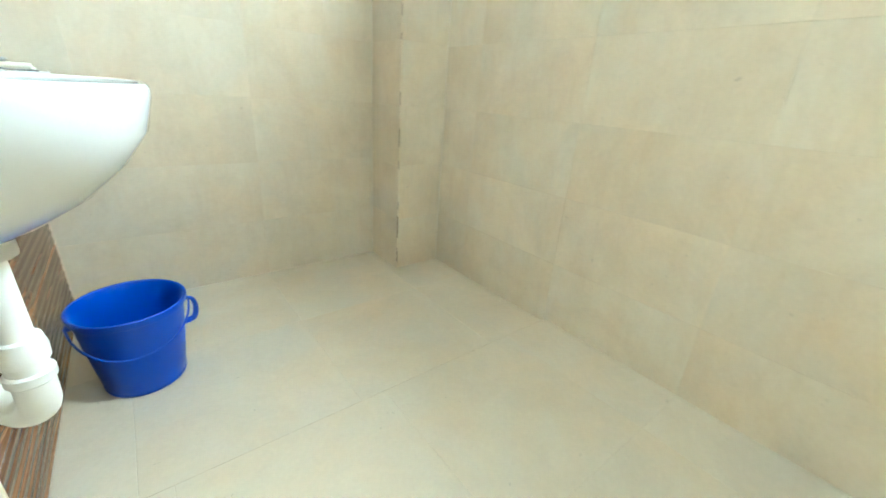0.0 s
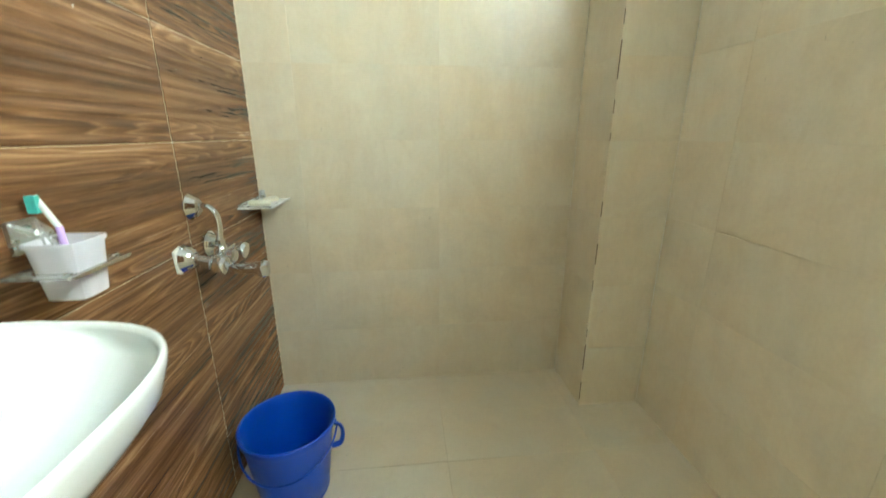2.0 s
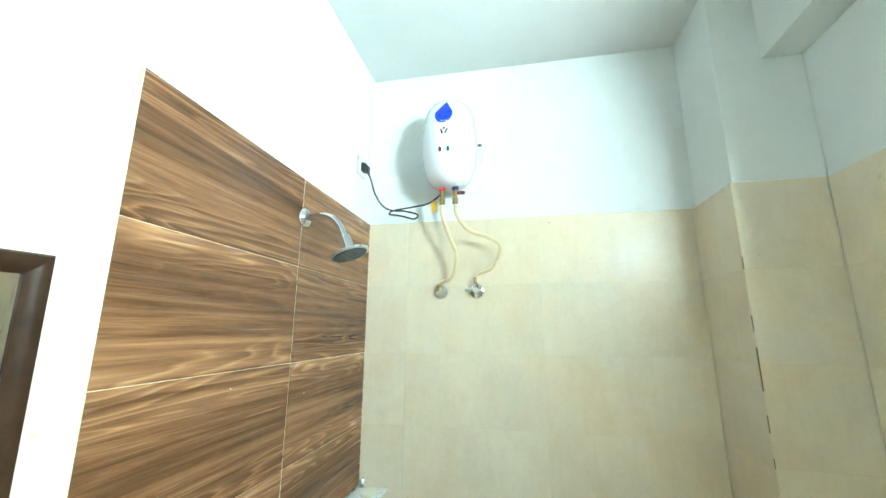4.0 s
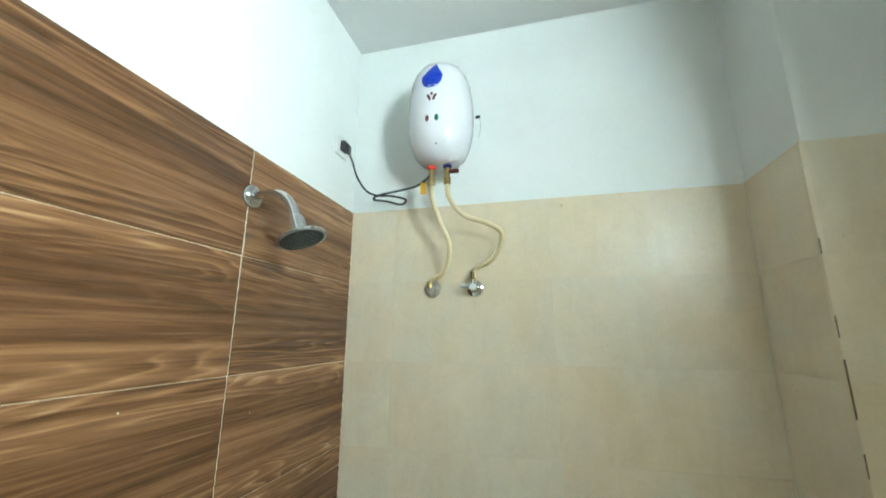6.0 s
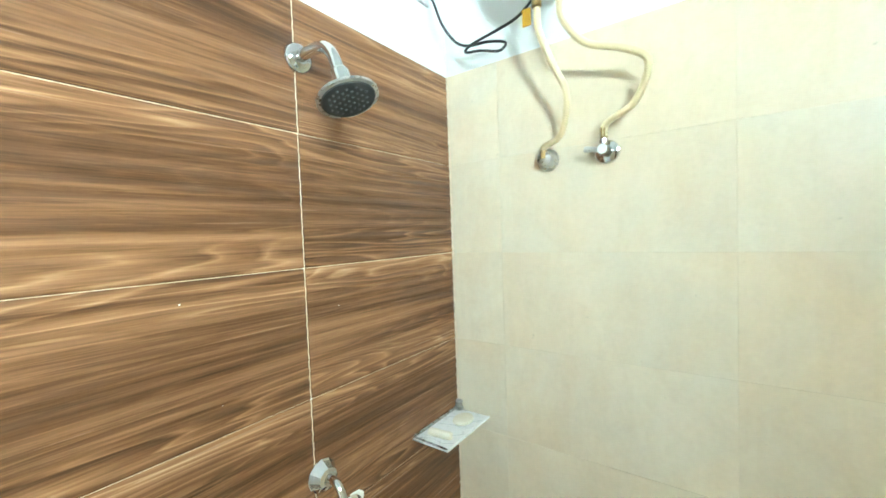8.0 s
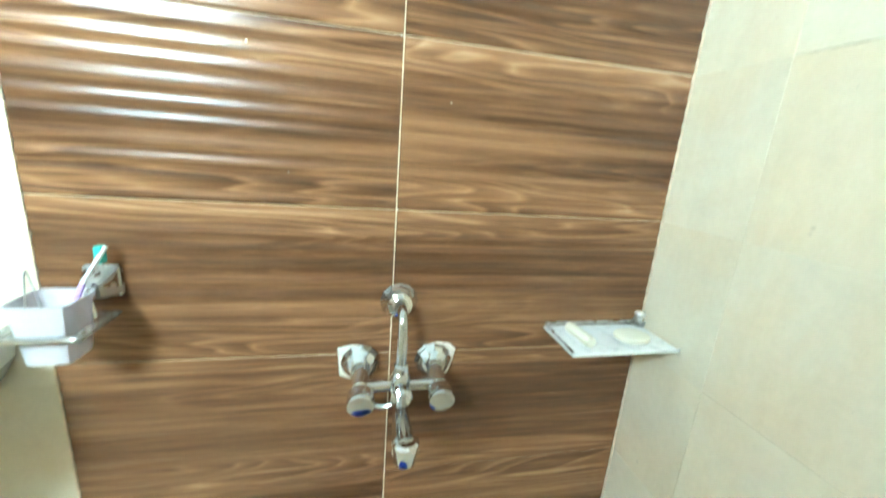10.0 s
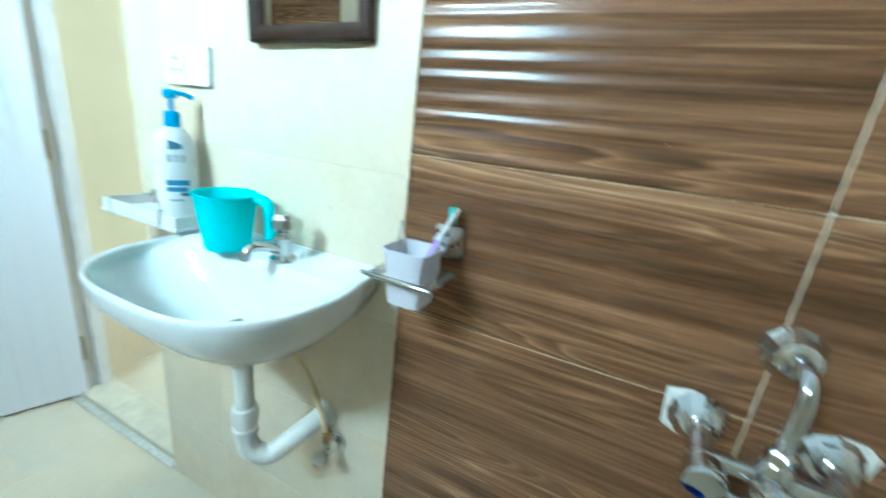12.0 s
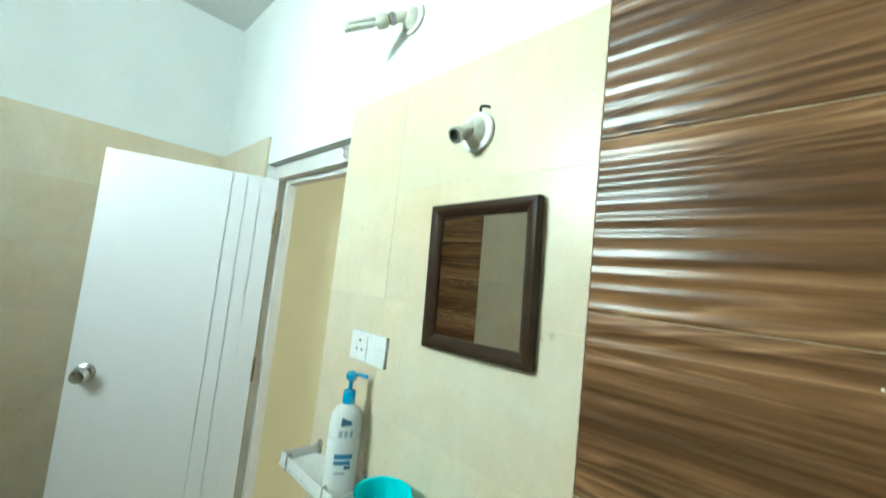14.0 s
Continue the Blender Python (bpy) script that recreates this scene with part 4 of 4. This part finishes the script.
FA = -1
drop = []
for i in range(25):
    t = i / 24
    a = 2 * math.pi * t
    drop.append((FA - 2 + 20 * math.sin(a) * (1 - 0.80 * max(0, math.cos(a)) ** 0.9) + 7 * max(0, math.cos(a)), 0.326 + 0.058 * math.cos(a)))
badge("drop_badge", drop[:-1], DROP_BLUE, "glossy blue drop badge")
for k in range(5):
    a0 = math.radians(72 * k + 18)
    badge("flower_petal", [(FA + 6 * math.cos(a0) + 2.6 * math.cos(t) + 1.2 * math.cos(a0) * math.sin(t), 0.228 + 0.011 * math.sin(a0) + 0.0072 * math.sin(t)) for t in np.linspace(0, 2 * math.pi, 13)[:-1]], MAROON)
badge("print_bar", [(FA + u, 0.278 + v) for u, v in ((-7, -0.0025), (7, -0.0025), (7, 0.0025), (-7, 0.0025))], LABEL_GREY)
for da, mat in ((-8, MAROON), (8, GREEN_LED)):
    badge("indicator", [(FA + da + 3.4 * math.cos(t), 0.142 + 0.013 * math.sin(t)) for t in np.linspace(0, 2 * math.pi, 15)[:-1]], mat, "", 0.002)
badge("screw", [(FA + 6 + 1.8 * math.cos(t), 0.050 + 0.003 * math.sin(t)) for t in np.linspace(0, 2 * math.pi, 11)[:-1]], MAROON, "", 0.002)
for dx, mat in ((-0.030, RED), (0.028, NAVY)):
    nip = part("pipe_collar", lathe([(0.016, 0.016), (0.016, -0.010), (0.012, -0.013)], pose(dx, -0.010, 0.004), 16), mat, heater, "coloured inlet collar", True)
    part("nipple", lathe([(0.0095, 0), (0.0095, -0.040), (0.013, -0.042), (0.013, -0.066), (0.009, -0.070)], pose(dx, -0.010, -0.006), 12), BRASS, nip, "brass hose nipple")
part("relief_valve", rod((0.036, -0.010, -0.022), (0.070, -0.014, -0.024), 0.009, 14, round_end=0.002), MAROON, heater, "dark red relief valve knob", True)
part("rating_tag", box(0.040, 0.078, -0.042, -0.040, 0.004, 0.020), WHITE_PLASTIC, heater)
part("side_bolt", rod((0.120, 0.080, 0.250), (0.138, 0.080, 0.250), 0.006, 10), BLACK, heater)
part("side_wire", tube([(0.136, 0.080, 0.248), (0.140, 0.078, 0.20), (0.132, 0.070, 0.15)], 0.0015, 6), STEEL, heater)

HX, HY, HB = 0.412, 1.878, 2.127
ha = part("heater_hose", tube([(HX - 0.030, HY, HB + 0.006), (HX - 0.028, HY + 0.004, HB - 0.05), (HX - 0.004, HY + 0.03, HB - 0.13), (HX + 0.022, HY + 0.055, HB - 0.21), (HX - 0.002, HY + 0.085, HB - 0.30), (0.350, 1.988, 1.802), (0.346, 1.994, 1.777)], 0.0088, 12), HOSE)
tagged(ha, "ivory hot-water hose hanging below the heater", "hose", "heater hoses")
hb = part("heater_hose", tube([(HX + 0.028, HY, HB + 0.006), (HX + 0.034, HY + 0.004, HB - 0.045), (HX + 0.080, HY + 0.03, HB - 0.105), (HX + 0.165, HY + 0.055, HB - 0.135), (HX + 0.212, HY + 0.070, HB - 0.175), (HX + 0.180, HY + 0.085, HB - 0.255), (0.522, 1.980, 1.836), (0.513, 1.982, 1.802)], 0.0088, 12), HOSE)
tagged(hb, "ivory cold-water hose looping to its valve", "hose", "heater hoses")
part("brass_end", lathe([(0.010, 0), (0.010, 0.03), (0.0085, 0.034)], pose(0.513, 1.982, 1.794), 6), BRASS, hb, "brass hose end")

va = thing("hot_outlet_valve", "round chrome wall outlet behind the hot hose", "valve")
part("flange", lathe([(0.032, 0), (0.031, 0.008), (0.024, 0.022), (0.020, 0.034), (0.004, 0.036)], axis((0.350, 2.0195, 1.769), (0.350, 1.0, 1.769)), 24), STEEL, va, "", True)
part("elbow", rod((0.347, 1.990, 1.769), (0.347, 1.992, 1.793), 0.011, 12), BRASS, va, "", True)
vb = thing("cold_angle_valve", "chrome angle valve with side lever below the heater", "valve")
part("flange", lathe([(0.032, 0), (0.030, 0.007), (0.018, 0.012)], axis((0.513, 2.0195, 1.769), (0.513, 1.0, 1.769)), 24), CHROME, vb, "", True)
part("body", rod((0.513, 2.012, 1.769), (0.513, 1.964, 1.769), 0.0165, 18, round_end=0.004), CHROME, vb, "", True)
part("outlet", rod((0.513, 1.980, 1.777), (0.513, 1.980, 1.797), 0.012, 14), CHROME, vb, "", True)
part("lever", rod((0.501, 1.975, 1.771), (0.466, 1.972, 1.775), 0.0065, 12, 0.0085, round_end=0.002), STEEL, vb, "", True)

power = thing("heater_socket", "white socket plate near the ceiling corner", "socket")
part("plate", box(-T + 0.0005, -T + 0.010, 1.852, 1.937, 2.300, 2.385, 0.003), WHITE_PLASTIC, power)
cord = thing("power_lead", "black plug and looped power lead of the heater", "lead")
part("plug", loft([[(-T + 0.0105, 1.896 + y, 2.343 + z) for y, z in ((-0.018, -0.022), (0.018, -0.022), (0.016, 0.020), (-0.016, 0.020))], [(-T + 0.030, 1.896 + y, 2.341 + z) for y, z in ((-0.018, -0.024), (0.018, -0.024), (0.015, 0.018), (-0.015, 0.018))], [(-T + 0.045, 1.896 + y, 2.333 + z) for y, z in ((-0.011, -0.022), (0.011, -0.022), (0.009, 0.010), (-0.009, 0.010))]]), BLACK, cord, "black three-pin plug")
part("cable", tube([(0.026, 1.896, 2.315), (0.040, 1.906, 2.280), (0.052, 1.930, 2.222), (0.082, 1.955, 2.170), (0.125, 1.965, 2.148), (0.190, 1.965, 2.140), (0.250, 1.965, 2.120), (0.232, 1.962, 2.100), (0.170, 1.960, 2.118), (0.115, 1.962, 2.130), (0.140, 1.960, 2.146), (0.235, 1.945, 2.152), (0.310, 1.930, 2.160), (0.370, 1.915, 2.195), (0.385, 1.905, 2.222)], 0.0042, 8, 6), BLACK, cord, "", True)
part("cable_tag", box(0.325, 0.349, 1.918, 1.922, 2.118, 2.164, 0.001), YELLOW, cord, "yellow cable tag")

# ---- bidet spray by the end wall ----
BX, BZ = 0.845, -0.11     # its place along the wall and its height offset
spray = thing("bidet_spray", "chrome hand spray with a dark hose on the end wall", "bidet spray")
part("bracket", box(BX - 0.017, BX + 0.018, S + 0.001, S + 0.028, 0.560 + BZ, 0.600 + BZ, 0.004), STEEL, spray)
part("spray_head", tube([(BX, S + 0.044, 0.520 + BZ), (BX - 0.002, S + 0.050, 0.580 + BZ), (BX - 0.004, S + 0.062, 0.625 + BZ), (BX - 0.005, S + 0.086, 0.640 + BZ)], 0.011, 12, radii=(0.8, 1.5)), CHROME, spray, "", True)
part("spray_hose", tube([(BX, S + 0.044, 0.525 + BZ), (BX - 0.009, S + 0.042, 0.46 + BZ), (BX - 0.029, S + 0.035, 0.38 + BZ), (BX - 0.031, S + 0.030, 0.31 + BZ), (BX + 0.003, S + 0.026, 0.25 + BZ), (BX + 0.063, S + 0.022, 0.30 + BZ), (BX + 0.088, S + 0.014, 0.38 + BZ), (BX + 0.091, S + 0.003, 0.40 + BZ)], 0.0075, 10), HOSE_DARK, spray, "", True)

# ---- floor drain ----
drain_f = thing("floor_drain", "round chrome floor drain in the shower corner", "drain", (0.075, 1.905, 0.0006))
part("ring", lathe([(0.050, 0.0), (0.049, 0.003), (0.042, 0.0045), (0.036, 0.003), (0.036, 0.001)], cap0=False, cap1=False), CHROME, drain_f, "", True)
part("grate", lathe([(0.036, 0.001), (0.034, 0.0024), (0.0, 0.0026)]), STEEL, drain_f, "", True)
for k in range(6):
    # black bars on the grate, for the dark between its ribs
    part("grate_slot", box(-0.0022 + 0.020 * math.cos(k * 1.047), 0.0022 + 0.020 * math.cos(k * 1.047), -0.008 + 0.020 * math.sin(k * 1.047), 0.008 + 0.020 * math.sin(k * 1.047), 0.0022, 0.0030), BLACK, drain_f)

# ---- ventilator frame ----
vent = tagged(new("window_1"), "white-framed ventilator opening high in the long wall", "window", kind="structure")
for b in ((VY0, VY0 + 0.025, VZ0, VZ1), (VY1 - 0.025, VY1, VZ0, VZ1), (VY0 + 0.025, VY1 - 0.025, VZ0, VZ0 + 0.025), (VY0 + 0.025, VY1 - 0.025, VZ1 - 0.025, VZ1)):
    part("window_frame", box(1.745, 1.785, *b), FRAME_GREY, vent)

# ---- tiles of walls and floor ----
backing(wall_west, "tile_bed", -T - 0.0005, -0.0016, STRIP + 0.0005, PANEL, GROUT_DARK, z1=2.059)
backing(wall_west, "tile_bed", -T - 0.0005, -0.0031, PANEL, N + 0.003)
clad(wall_west, (-T + 0.0002, STRIP, 0), (0, 1, 0), PANEL - STRIP, [0.28], z0=0.006, drop=0.040)
clad(wall_west, (-T + 0.0002, PANEL, 0), (0, 1, 0), N - PANEL, [1.43 - PANEL], WOOD, 0.0, "wood_tile", ripple_tile, 0.0026)
backing(wall_west, "tile_bed", -T - 0.0005, -0.0035, S - T, DOORS - 0.0005)
clad(wall_west, (-T + 0.0002, S, 0), (0, 1, 0), DOORS - S, [0.07], z0=0.006)
backing(wall_north, "tile_bed", -0.001, COLX, N + 0.0016, N + T + 0.0005, GROUT_DARK)
clad(wall_north, (0, N + T - 0.0002, 0), (1, 0, 0), COLX, [0.19, 0.79])
backing(column, "tile_bed", COLX + 0.0016, E, COLY + 0.0016, N, GROUT_DARK)
clad(column, (COLX + T - 0.0002, N, 0), (0, -1, 0), N - COLY, [])
clad(column, (COLX, COLY + T - 0.0002, 0), (1, 0, 0), E - COLX, [])
backing(wall_east, "tile_bed", E + 0.0016, E + T + 0.0005, -0.74, COLY, GROUT_DARK)
backing(wall_east, "tile_bed", E + 0.0045, E + T + 0.0005, S, -0.74)
clad(wall_east, (E + T - 0.0002, COLY, 0), (0, -1, 0), COLY + 0.74, [0.26, 0.86, 1.46, 2.06])
clad(wall_east, (E + T - 0.0002, -0.74, 0), (0, -1, 0), -0.74 - S, [], WOOD, 0.006, "wood_tile", ripple_tile, 0.0026)
backing(wall_south, "tile_bed", -0.001, E, S - T - 0.0005, S - 0.0016, GROUT_DARK)
clad(wall_south, (E, S - T + 0.0002, 0), (-1, 0, 0), E, [0.2, 0.8, 1.4], z0=0.006)


def floor_tiles(x_marks, y_marks, z, gap=0.0004):
    for a, b in zip(x_marks, x_marks[1:]):
        for c, d in zip(y_marks, y_marks[1:]):
            lay("floor_tile", b - a - gap, d - c - gap, pose(a + gap / 2, c + gap / 2, z + random.uniform(-0.0003, 0.0003)), FLOOR_TILE, floor, floor_tile)


def floor_tile(w, h):
    return tile_mesh(w, h, 0.0085)


floor_tiles([0.0, 0.17, 0.77, 1.37, E], [STEP, 1.46, 2.02], -0.0080)
floor_tiles([0.0, 0.245, 0.845, 1.445, E], [-1.38, -0.94, -0.34, 0.26, STEP], 0.0110)
part("step_edge", box(0.0, E, STEP - 0.001, STEP + 0.0015, -0.004, 0.0192), STEP_GROUT, floor)

# ---- chipped column corner, specks of cement on the wood-look tiles ----
for z, h, d in ((0.03, 0.10, 0.0014), (0.19, 0.13, 0.0019), (0.36, 0.04, 0.0011), (0.58, 0.05, 0.0011), (0.70, 0.09, 0.0017), (0.905, 0.06, 0.0014), (1.20, 0.03, 0.0011), (1.30, 0.05, 0.0013), (1.42, 0.13, 0.0018), (1.60, 0.05, 0.0013), (1.80, 0.04, 0.0012)):
    part("edge_chip", loft([[(COLX - 0.0006 + x, COLY - 0.0006 + y, z + q) for x, y in ((0, 0), (d * 1.6, 0), (0, d * 1.6))] for q in (0.0, h * 0.35, h * 0.8, h)]), CHIP, column, "brown chipped tile corner")
for y, z, q in ((1.43, 0.601, 0.004), (1.431, 1.201, 0.0042), (1.425, 1.50, 0.003), (1.829, 1.782, 0.0032), (1.18, 1.46, 0.003), (1.05, 1.505, 0.0026), (1.62, 1.33, 0.0026), (1.14, 0.42, 0.003), (1.30, 1.565, 0.0025), (1.70, 1.655, 0.0024), (1.24, 1.26, 0.0022), (1.52, 1.40, 0.0022)):
    part("cement_speck", lathe([(q * 0.6, 0), (q * 0.5, 0.0008), (q * 0.2, 0.0012)], axis((-0.0022, y, z), (1, y, z)), 8), CEMENT, wall_west)
part("corner_joint", box(-0.004, 0.0022, N - 0.0028, N + 0.0015, 0.0, TILE_TOP), GROUT, wall_north, "cream corner joint")
part("panel_edge", box(-0.004, 0.0006, PANEL - 0.0012, PANEL + 0.0014, 0.006, TILE_TOP), GROUT, wall_west)
